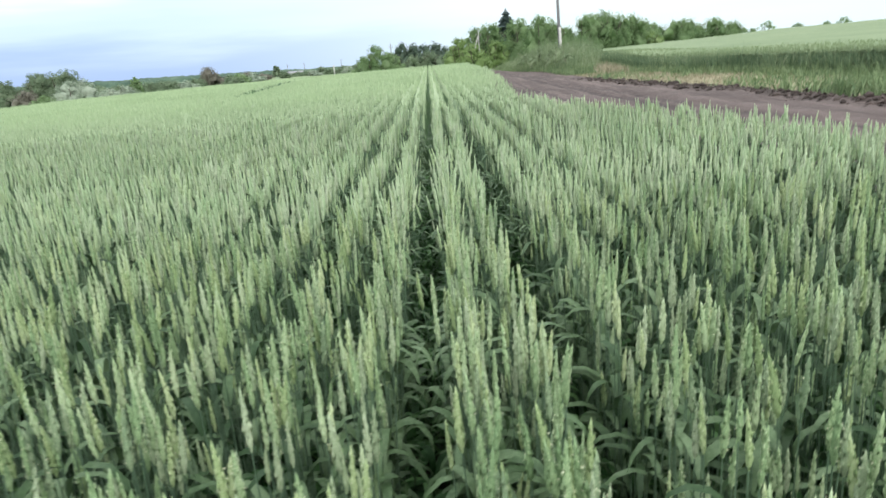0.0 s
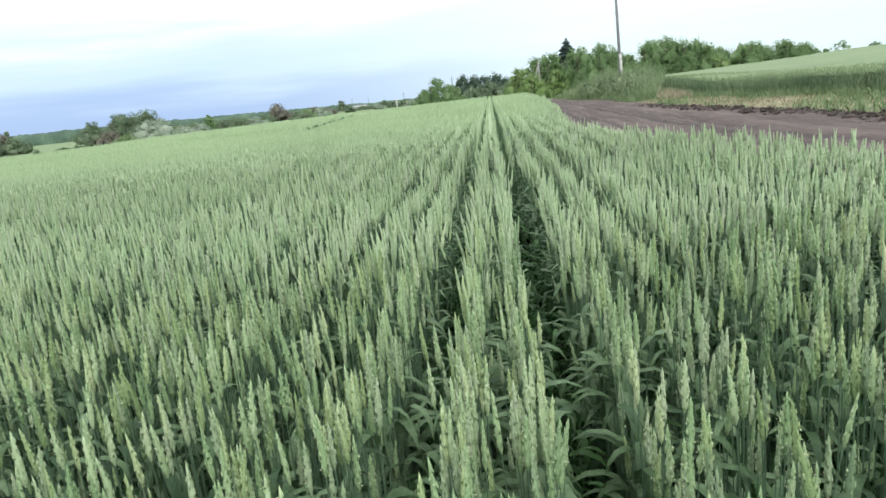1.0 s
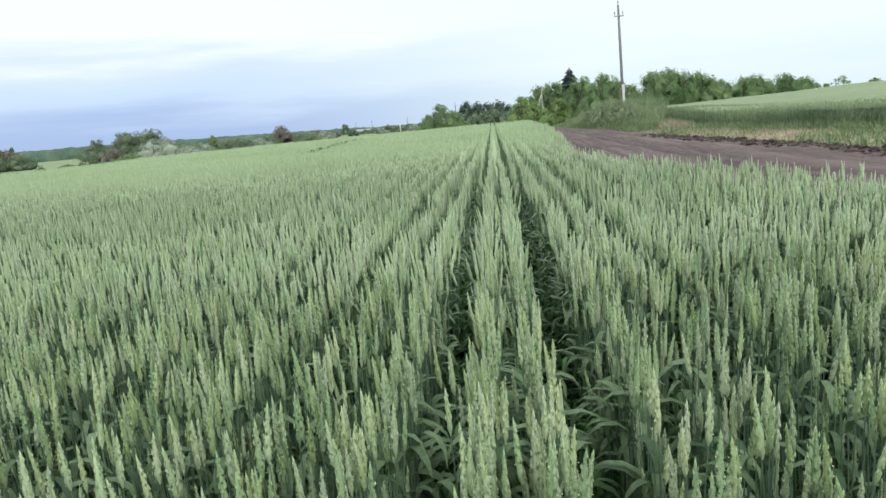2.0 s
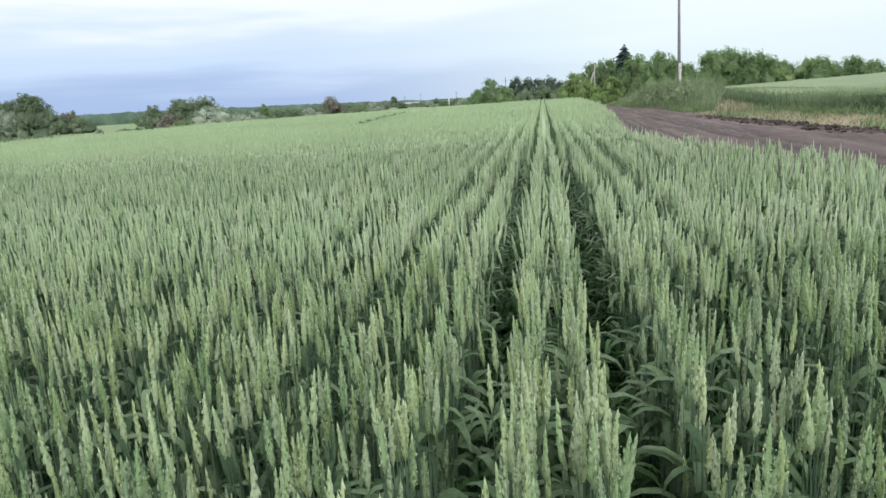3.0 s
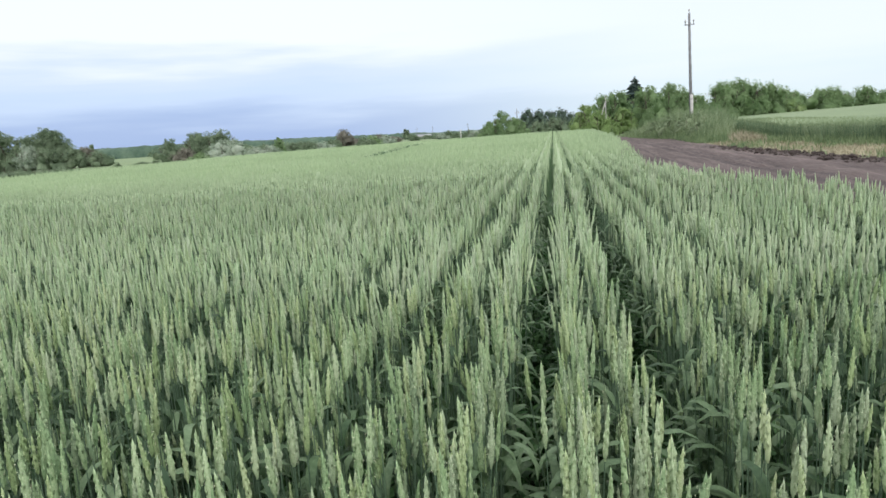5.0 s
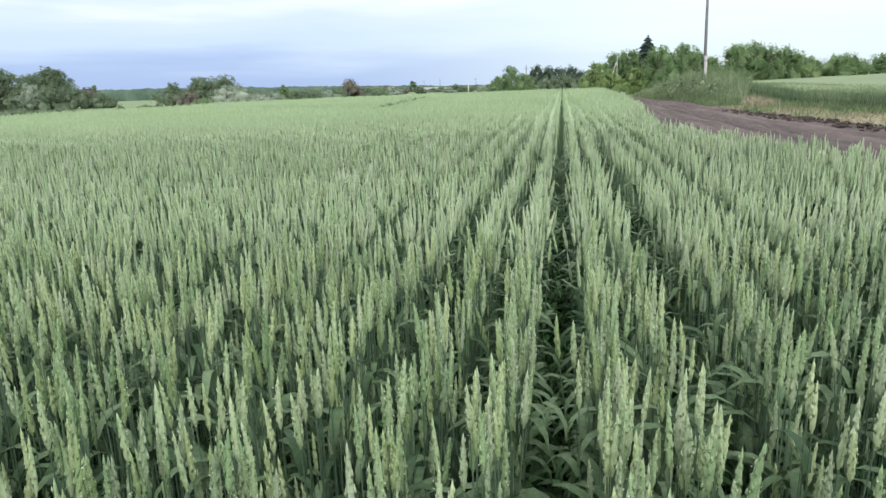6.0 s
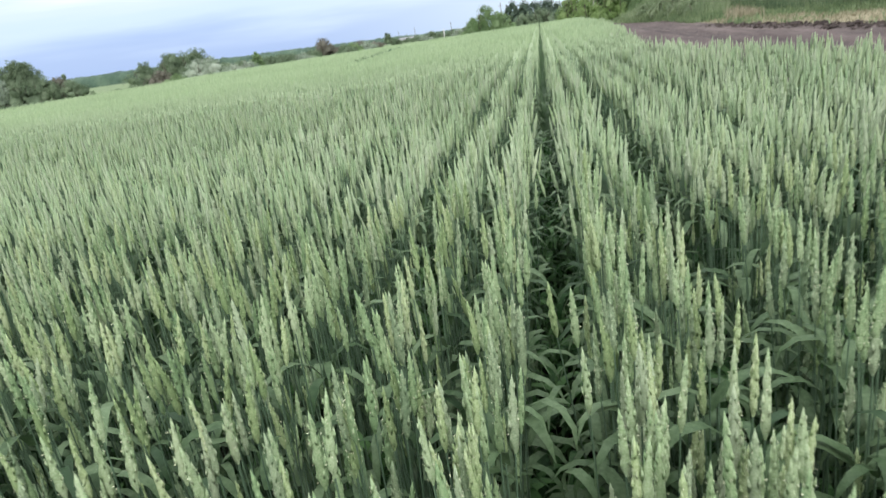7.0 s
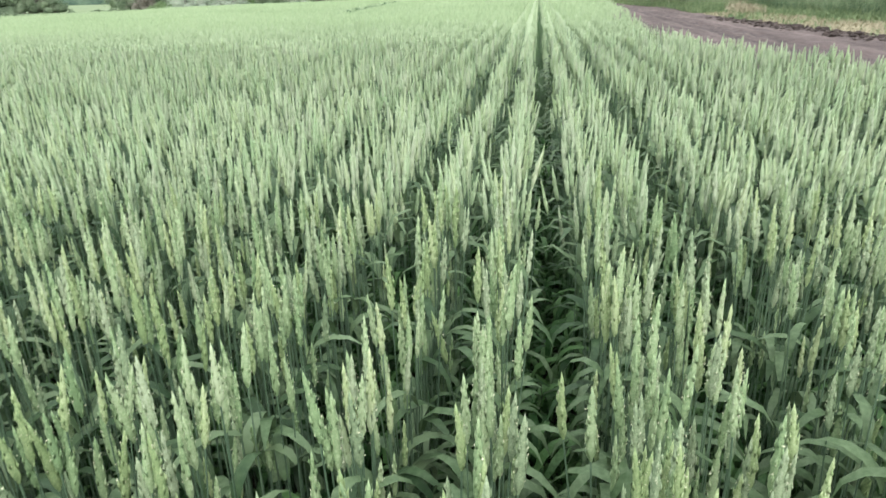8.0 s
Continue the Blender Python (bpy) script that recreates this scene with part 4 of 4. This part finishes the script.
def trunk_mesh(r, tall, wide, thick, k, stems):
    """One tapered stem with limbs that reach into the crown."""
    w = 6.283 * k / stems + r.uniform(-0.4, 0.4)
    foot = np.array((math.cos(w), math.sin(w), 0)) * (0.15 * wide * (stems > 1))
    top = foot * 2.0 + np.array((r.normal(0, 0.05) * wide, r.normal(0, 0.05) * wide, tall * 0.8))
    mid = (foot + top) / 2 + np.array((r.normal(0, 0.04) * wide, r.normal(0, 0.04) * wide, 0))
    low = foot + np.array((0, 0, -0.25))
    pieces = [tube([low, mid, top], [thick, thick * 0.65, thick * 0.15], 6)]
    for j in range(3):
        t = 0.4 + 0.17 * j
        base = (low * (1 - 2 * t) + mid * 2 * t) if t < 0.5 else (mid * (2 - 2 * t) + top * (2 * t - 1))
        g = r.uniform(0, 6.283)
        tip = base + np.array((math.cos(g) * 0.2 * wide, math.sin(g) * 0.2 * wide, tall * r.uniform(0.10, 0.2)))
        pieces.append(tube([base, (base + tip) / 2 + np.array((0, 0, 0.04 * tall)), tip], [thick * 0.4, thick * 0.25, thick * 0.07], 5))
    v, f = join(*pieces)
    return mesh_of("trunk", v, f, [BARK])


def tree(name, x, y, tall, wide, leaves, label, category, dense=1.0, stems=1, low=0.12, slim=1.0, lobes=13):
    """A broad-leaved tree or bush with its foot on the ground."""
    r = np.random.default_rng(int(abs(x) * 37 + y * 11 + tall * 5))
    empty = tagged(new(name), label, category)
    empty.matrix_world = pose(x, y, float(ground_z(x, y)), 0, 0, 0)
    blobs = []
    for k in range(lobes):
        w = 2.4 * k + r.uniform(-0.4, 0.4)
        t = (k + 0.5) / lobes
        out_ = 0.36 * wide * (1 - 0.75 * t ** 1.6) * r.uniform(0.45, 1.15)
        rad = wide * r.uniform(0.24, 0.33) * (1.12 - 0.55 * t) * (13 / lobes) ** 0.33
        h = tall * (low + (0.97 - low) * t) - rad * 0.55 * t
        out_ *= r.uniform(0.85, 1.3)
        rad *= r.uniform(0.85, 1.1)
        rz = min(rad * r.uniform(0.8, 1.15) * slim, 0.42 * tall)
        blobs.append((out_ * math.cos(w), 0.8 * out_ * math.sin(w), min(max(h, rz * (0.4 if low < 0.1 else 0.6)), tall - 0.9 * rz), rad, rz))
    leaf = 0.58 * max(min(0.05 + 0.0012 * y, 0.36), 0.03 * math.sqrt(wide * tall))
    count = int(dense * 17 * wide * tall / leaf ** 1.2)
    for k in range(stems):
        part("trunk", trunk_mesh(r, tall, wide, 0.02 * tall + 0.015, k, stems), empty)
    count = min(count, (135 if y < 145 else 90 if y < 160 else 45) * wide * tall)
    part("crown", crown_mesh(r, blobs, int(np.clip(count, 420 if name == "lone_tree" else 1100, 8000)), leaf, leaves, dense > 0.5), empty)
    return empty


MAPLES = [(9.0, 116, 6.5, 6.7), (12.0, 120, 7.1, 7.7), (15.9, 114, 6.9, 7.7), (18.5, 108, 6.7, 7.9), (25.0, 120, 4.9, 5.6), (25.2, 104, 5.8, 7.2), (28.6, 108, 6.1, 8.2), (33.8, 112, 5.4, 7.7), (41.2, 124, 4.0, 7.2), (45.8, 122, 4.1, 9.5), (51.6, 130, 3.0, 5.9), (54.5, 128, 3.9, 5.6), (62.9, 140, 3.0, 5.6), (22.1, 116, 5.6, 5.9), (30.6, 114, 5.3, 6.9), (37.6, 118, 4.4, 6.4)]
for x, y, h, w in MAPLES:
    tree("maple_tree", x, y, h, w, GREEN_LEAVES, "bushy green ash-leaved maple at the field's far edge", "tree", 1.1, 3, 0.0, 1.35, 24)
for x, y, h, w in [(5.3, 98, 4.8, 4.4), (6.8, 92, 3.5, 4.6), (36.4, 112, 2.7, 5.1), (10.8, 100, 4.0, 4.4)]:
    tree("maple_bush", x, y, h, w, LIGHT_LEAVES, "bright yellow-green bush beside the track", "bush", 1.2, 4, 0.05)
for x, y, h, w in [(-7.4, 110, 5.0, 5.4), (-5.0, 112, 3.9, 4.2), (-9.8, 116, 3.6, 4.2)]:
    tree("willow_tree", x, y, h, w, GREEN_LEAVES, "loose green willow behind the crest of the field", "tree", 1.0, 3, 0.05)
WILLOWS = [(-133.9, 150, 10.3, 7.2), (-140.5, 150, 9.9, 9.4), (-133.6, 156, 8.9, 6.2), (-118.6, 145, 5.3, 7.2), (-113.4, 147, 5.5, 5.6), (-112.6, 153, 5.7, 2.6), (-127.0, 146, 5.4, 6.0), (-106.3, 146, 4.0, 5.2), (-84.0, 140, 5.1, 5.4), (-77.2, 139, 6.3, 5.2), (-73.4, 136, 6.0, 7.6)]
tree("willow_tree", -124.0, 152, 10.4, 10.8, DULL_LEAVES, "tall round-headed willow over the meadow bushes", "tree", 1.2, 2, 0.42)
for x, y, h, w in WILLOWS:
    tree("willow_tree", x, y, h, 1.32 * w, DULL_LEAVES, "rounded dull green willow in the meadow", "tree", 1.2, 3, 0.04)
tree("willow_tree", -68.2, 134, 6.1, 8.7, DULL_LEAVES, "broad dull green willow behind the silvery bush", "tree", 1.2, 3, 0.04)
tree("willow_bush", -66.6, 122, 1.9, 6.1, GREEN_LEAVES, "low fresh green willow bush in the meadow", "bush", 1.2, 3, 0.04)
for x, y, h, w in [(-88.8, 101, 1.5, 8.4), (-72.1, 91, 1.35, 6.8), (-87.9, 135, 0.65, 3.0), (-74.3, 119, 0.85, 3.3), (-87.5, 126, 0.65, 1.4), (-80.6, 97, 1.2, 4.4)]:
    tree("weed_clump", x, y, h, w, DULL_LEAVES, "low dark clump of weeds in the meadow", "weeds", 1.2, 3, 0.0)
for x, y, h, w in [(8.1, 38.5, 0.8, 1.5), (8.9, 40.5, 1.1, 1.7), (8.3, 43.0, 1.2, 1.8), (9.4, 44.5, 1.4, 2.0), (8.0, 46.5, 1.2, 1.9), (9.2, 48.6, 1.5, 2.1), (7.8, 51.0, 1.0, 1.8), (8.8, 53.0, 1.2, 2.2), (9.9, 42.0, 1.2, 1.8), (8.0, 57.0, 0.75, 1.8)]:
    tree("tall_weeds", x, y, h, w, REED, "bushy grey-green clump of tall weeds on the bank", "weeds", 1.0, 3, 0.0)
for x, y, h, w in [(-4.4, 170, 6.7, 3.8), (-2.0, 168, 6.2, 3.8), (0.4, 166, 5.9, 4.0), (3.2, 168, 6.3, 4.3), (5.5, 164, 4.9, 3.8), (-6.1, 176, 6.1, 3.5)]:
    tree("pine_tree", x, y, h, 1.6 * w, PINE_LEAVES, "dark green pine in a distant clump", "tree", 1.6, 1, 0.06, 1.3)
for x, y, h, w in [(1.6, 150, 3.9, 7.4), (-2.1, 150, 3.3, 6.2), (7.5, 140, 4.4, 5.0)]:
    tree("willow_bush", x, y, h, w, DULL_LEAVES, "dark rounded willow bush before the pines", "bush", 1.3, 3, 0.04)
for x, y, h, w in [(-79.1, 170, 3.1, 9.4), (-78.0, 180, 3.0, 8.2), (-79.3, 200, 3.1, 9.1), (-68.5, 190, 2.8, 10.3), (-65.8, 200, 3.0, 7.1), (-63.0, 240, 3.1, 6.3), (-73.5, 300, 3.0, 10.5), (-52.0, 320, 2.8, 11.0), (-47.9, 330, 3.3, 8.5), (-34.6, 300, 2.8, 7.6), (-26.0, 260, 2.6, 6.6), (-98, 260, 3.4, 14), (-88, 280, 3.2, 12)]:
    tree("hedge_bush", x, y, h, w, DULL_LEAVES, "low green bush in the hedge line below the field", "bush", 1.2, 3, 0.04)
HEDGE = [(-62.6, 140, 2.1, 3.9), (-63.6, 150, 2.4, 4.1), (-62.7, 160, 2.5, 5.2), (-60.9, 165, 2.5, 5.1), (-58.2, 170, 2.4, 6.1), (-58.8, 210, 3.0, 5.6), (-48.5, 180, 2.2, 6.3), (-58.7, 240, 3.1, 8.4), (-56.3, 280, 2.8, 5.8), (-59.3, 330, 2.3, 8.5), (-41.5, 260, 2.3, 6.7), (-41.3, 280, 3.3, 4.8), (-34.4, 260, 2.3, 5.3), (-21.3, 200, 2.5, 5.1), (-15.9, 170, 3.0, 3.7)]
for i, (x, y, h, w) in enumerate(HEDGE):
    if i % 3 == 1:
        tree("hedge_bush", x, y, h, w, SILVER_LEAVES, "low grey-green bush in the hedge line", "bush", 1.1, 3, 0.04)
    else:
        tree("hedge_bush", x, y, h, w, DULL_LEAVES, "low green bush in the hedge line below the field", "bush", 1.1, 3, 0.04)
for x, y, h, w in [(-62.2, 150, 4.1, 3.0), (-70.5, 170, 4.3, 3.1), (-61.1, 230, 3.3, 5.5)]:
    tree("birch_bush", x, y, h, w, GREEN_LEAVES, "light green young birch in the hedge line", "bush", 1.0, 2, 0.08)
for x, y, h, w in [(-58.6, 116, 3.8, 8.0), (-58.8, 130, 2.1, 4.4), (-57.7, 134, 2.3, 4.2), (-123.2, 144, 6.4, 5.8)]:
    tree("silver_bush", x, y, h, 1.2 * w, SILVER_LEAVES, "silvery grey-green oleaster bush at the meadow's edge", "bush", 1.3, 4, 0.03)
for x, y, h, w in [(-77.1, 250, 6.3, 8.5), (-65.9, 260, 3.7, 6.8), (-64.9, 280, 2.8, 7.3), (-73.4, 128, 3.2, 5.2), (-112.3, 150, 5.3, 5.2), (-4.9, 120, 2.4, 2.0)]:
    tree("brown_bush", x, y, h, 1.2 * w, BROWN_TWIGS, "half-bare brownish bush with thin twigs", "bush", 0.8, 4, 0.04)
tree("lone_tree", -80.2, 380, 6.4, 6.4, DULL_LEAVES, "small round tree beside the far farm building", "tree", 1.1, 2, 0.15)
for x, y, h, w in [(95.0, 190, 3.9, 3.4), (125.5, 230, 2.9, 3.2), (122.3, 200, 3.3, 3.2), (152.9, 260, 2.9, 3.0), (79.3, 170, 2.3, 1.8), (86.3, 180, 1.7, 1.7)]:
    tree("lone_tree", x, y, 0.8 * h, 1.15 * w, GREEN_LEAVES, "small lacy lone tree on the skyline of the upper field", "tree", 0.32, 2, 0.2, 0.9, 11)


def spruce(x, y, tall, wide):
    """Whorls of drooping boughs on a straight stem."""
    r = np.random.default_rng(5)
    empty = tagged(new("spruce_tree"), "dark pointed spruce standing over the maples", "tree")
    empty.matrix_world = pose(x, y, float(ground_z(x, y)))
    part("trunk", mesh_of("trunk", *tube([(0, 0, -0.2), (0, 0, tall * 0.6), (0, 0, tall)], [0.16, 0.09, 0.01], 7), [BARK]), empty)
    heap = Heap(SPRUCE_LEAVES)
    for i in range(40):
        t = i / 40
        z = tall * (0.12 + 0.87 * t)
        reach_ = wide * 0.66 * (1 - t) * r.uniform(0.75, 1.2) * (0.62 + 0.38 * ((40 - i) % 5) / 4) + 0.05
        for j in range(12):
            w = 6.283 * j / 12 + r.uniform(0, 0.7)
            a = np.array((math.cos(w), math.sin(w), 0))
            b = np.array((-a[1], a[0], 0)) * reach_ * 0.22
            s = np.array((0, 0, -0.32 * reach_ * r.uniform(0.6, 1.4)))
            p = np.array((0, 0, z))
            v = np.array([p, p + a * reach_ * 0.6 + b + s * 0.5, p + a * reach_ + s, p + a * reach_ * 0.6 - b + s * 0.5, p + a * reach_ * 0.55 + s * 0.9 - np.array((0, 0, 0.12))])
            heap.add(v[None], np.array([(0, 1, 2), (0, 2, 3), (0, 1, 4), (1, 2, 4), (2, 3, 4), (3, 0, 4)]), 0)
    part("crown", heap.mesh("crown", False), empty)


spruce(17.2, 140, 10.5, 12.0)

# far woods along the horizon
heap = Heap(WOODS)
for far, seed in ((430.0, 1.0), (520.0, 2.5), (640.0, 4.0)):
    k = np.linspace(-1.2, -0.08, int(far * 1.1))
    x = k * far
    crowns = 0.9 * np.abs(wave(x, x * 0, 5.5, seed)) + 0.7 * wave(x, x * 0, 31.0, seed) + 0.5 * np.abs(wave(x, x * 0, 2.3, 2 * seed)) - 1.0
    foot = ground_z(x, far + 0 * x)
    crest_z = 1.4 + far * np.interp(k, [-1.0, -0.66, -0.37, -0.1], [0.005, 0.004, 0.0015, -0.003]) + crowns
    rings = []
    for t, back_ in ((0.0, 0.0), (0.35, 0.4), (0.65, 1.4), (0.88, 3.0), (1.0, 6.0), (0.75, 12.0), (0.0, 14.0)):
        wob = wave(x, x * 0 + 7 * t, 3.0, seed + t) * (0 < t)
        rings.append(np.stack([x + 0.8 * wob, far + back_ + 1.2 * wob, foot - 1.0 + (crest_z - foot + 1.0) * t + 0.3 * wob], 1))
    v = np.concatenate(rings)
    n = len(x)
    a = (np.arange(len(rings) - 1)[:, None] * n + np.arange(n - 1)).ravel()
    heap.add(v[None], np.concatenate([np.stack([a, a + 1, a + n + 1], 1), np.stack([a, a + n + 1, a + n], 1)]), 0)
tagged(new("woods", heap.mesh("woods")), "low dark green woods along the far horizon", "woods", kind="stuff")


# ---- poles and the far building ----
def utility_pole(x, y, tall, thick, material_, label, lean=0.0, arm=0.0, strut=False, foot_z=None):
    """A tapered pole with a crossarm, pins and insulators where they show."""
    base = float(ground_z(x, y)) if foot_z is None else foot_z
    empty = tagged(new("utility_pole"), label, "pole")
    empty.matrix_world = pose(x, y, base, 0, lean, 0)
    part("shaft", mesh_of("shaft", *tube([(0, 0, -0.4), (0, 0, tall * 0.5), (0, 0, tall)], [thick, thick * 0.82, thick * 0.62], 8), [material_]), empty)
    if arm:
        part("crossarm", mesh_of("crossarm", *box((arm, 0.06, 0.06), (0, -thick * 0.62, tall - 0.75)), [STEEL]), empty)
        pin, cup = tube([(0, 0, 0), (0, 0, 0.22)], [0.014, 0.014], 5), tube([(0, 0, 0.10), (0, 0, 0.16), (0, 0, 0.24), (0, 0, 0.29)], [0.03, 0.05, 0.04, 0.02], 7)
        pin_me, cup_me = mesh_of("pin", *pin, [STEEL]), mesh_of("insulator", *cup, [PORCELAIN])
        for px, pz in ((-arm / 2 + 0.06, tall - 0.71), (arm / 2 - 0.06, tall - 0.71), (0, tall - 0.02)):
            p = part("pin", pin_me, empty, m=pose(px, -thick * 0.62 * (pz < tall - 0.1), pz))
            part("insulator", cup_me, p)
    if strut:
        part("strut", mesh_of("strut", *tube([(-1.5, 0.3, -0.2), (-0.1, 0, tall * 0.86)], [thick, thick * 0.7], 7), [material_]), empty)
    return empty


pole = utility_pole(9.57, 48, 7.75, 0.115, TIMBER, "grey timber power pole bound to a pale concrete stub", -1.4, 0.65)
part("stub", mesh_of("stub", *box((0.17, 0.16, 2.9), (0.02, -0.18, 1.05)), [CONCRETE]), pole, "pale concrete stub")
for h in (1.3, 2.2):
    part("band", mesh_of("band", *box((0.25, 0.41, 0.03), (0.01, -0.08, h)), [STEEL]), pole, "rusty wire band")
utility_pole(8.6, 104, 5.5, 0.09, CONCRETE, "braced grey concrete power pole before the maples", -0.5, 0.8, True)
utility_pole(-6.6, 150, 6.0, 0.13, TIMBER, "far grey power pole above the bushes", -0.6, 0.9)
for x, y, h in [(-77.9, 400, 6.6), (-64.8, 380, 6.8), (-35.2, 300, 5.8)]:
    utility_pole(x, y, h, 0.16, TIMBER, "far thin power pole near the village", 0.0, 1.2)
white = tagged(new("marker_post"), "white concrete marker post behind the crest", "post")
white.matrix_world = pose(-25.7, 200, float(ground_z(-25.7, 200)))
part("shaft", mesh_of("shaft", *tube([(0, 0, -0.2), (0, 0, 2.8), (0, 0, 2.95)], [0.22, 0.19, 0.12], 8), [PLASTER]), white)

barn = tagged(new("farm_building"), "long low pale farm building with a grey roof", "building")
barn.matrix_world = pose(-77.4, 420, float(ground_z(-77.4, 420)))
part("wall", mesh_of("wall", *box((8.6, 5.0, 1.7), (0, 0, 0.85)), [PLASTER]), barn)
v = np.array([(-4.6, -2.8, 1.65), (4.6, -2.8, 1.65), (4.6, 2.8, 1.65), (-4.6, 2.8, 1.65), (-4.6, 0, 2.6), (4.6, 0, 2.6)])
part("roof", mesh_of("roof", v, np.array([(0, 1, 5), (0, 5, 4), (2, 3, 4), (2, 4, 5), (0, 4, 3), (1, 2, 5), (0, 3, 2), (0, 2, 1)]), [ROOF], smooth=False), barn)
pane = mesh_of("window", *box((0.8, 0.05, 0.6), (0, 0, 0)), [STEEL])
for i in range(4):
    part("window", pane, barn, m=pose(-3 + 2 * i, -2.52, 1.0))


# ---- the wheat plants nearest the path, one by one ----
ear_meshes = [mesh_of("ear", v, f, [{0: EAR, 8: EAR_YELLOW, 9: EAR_TAN}[int(s[0])], ANTHER], (s == 1) * 1) for v, f, s in EARS]
leaf_meshes = [mesh_of("leaf", v, f, [LEAF]) for v, f in LEAVES]
flag_meshes = [mesh_of("leaf", v, f, [FLAG_LEAF]) for v, f in LEAVES]
stem_mesh = mesh_of("stem", *STALK, [STEM])
tall, lean, way, yaw = habits(len(near_x))
for i in range(len(near_x)):
    x, y = float(near_x[i]), float(near_y[i])
    empty = tagged(new("wheat_plant"), "green wheat plant with a flowering awnless ear", "wheat plant", "wheat plants beside the open row")
    tip = (Vector((math.cos(way[i]) * lean[i], math.sin(way[i]) * lean[i], 1))).normalized()
    turn = tip.to_track_quat("Z", "Y").to_matrix().to_4x4()
    empty.matrix_world = Matrix.Translation((x, y, float(ground_z(x, y)))) @ turn
    size = rng.uniform(0.78, 1.07)
    neck = float(tall[i]) - EAR_LONG * size
    part("stem", stem_mesh, empty, m=Matrix.Diagonal((1, 1, neck, 1)))
    part("ear", ear_meshes[i % len(ear_meshes)], empty, m=pose(0, 0, neck - 0.001, 0, 0, math.degrees(yaw[i])) @ Matrix.Diagonal((size, size, size, 1)))
    for lo, hi in ((0.58, 0.78), (0.40, 0.62), (0.16, 0.38)):
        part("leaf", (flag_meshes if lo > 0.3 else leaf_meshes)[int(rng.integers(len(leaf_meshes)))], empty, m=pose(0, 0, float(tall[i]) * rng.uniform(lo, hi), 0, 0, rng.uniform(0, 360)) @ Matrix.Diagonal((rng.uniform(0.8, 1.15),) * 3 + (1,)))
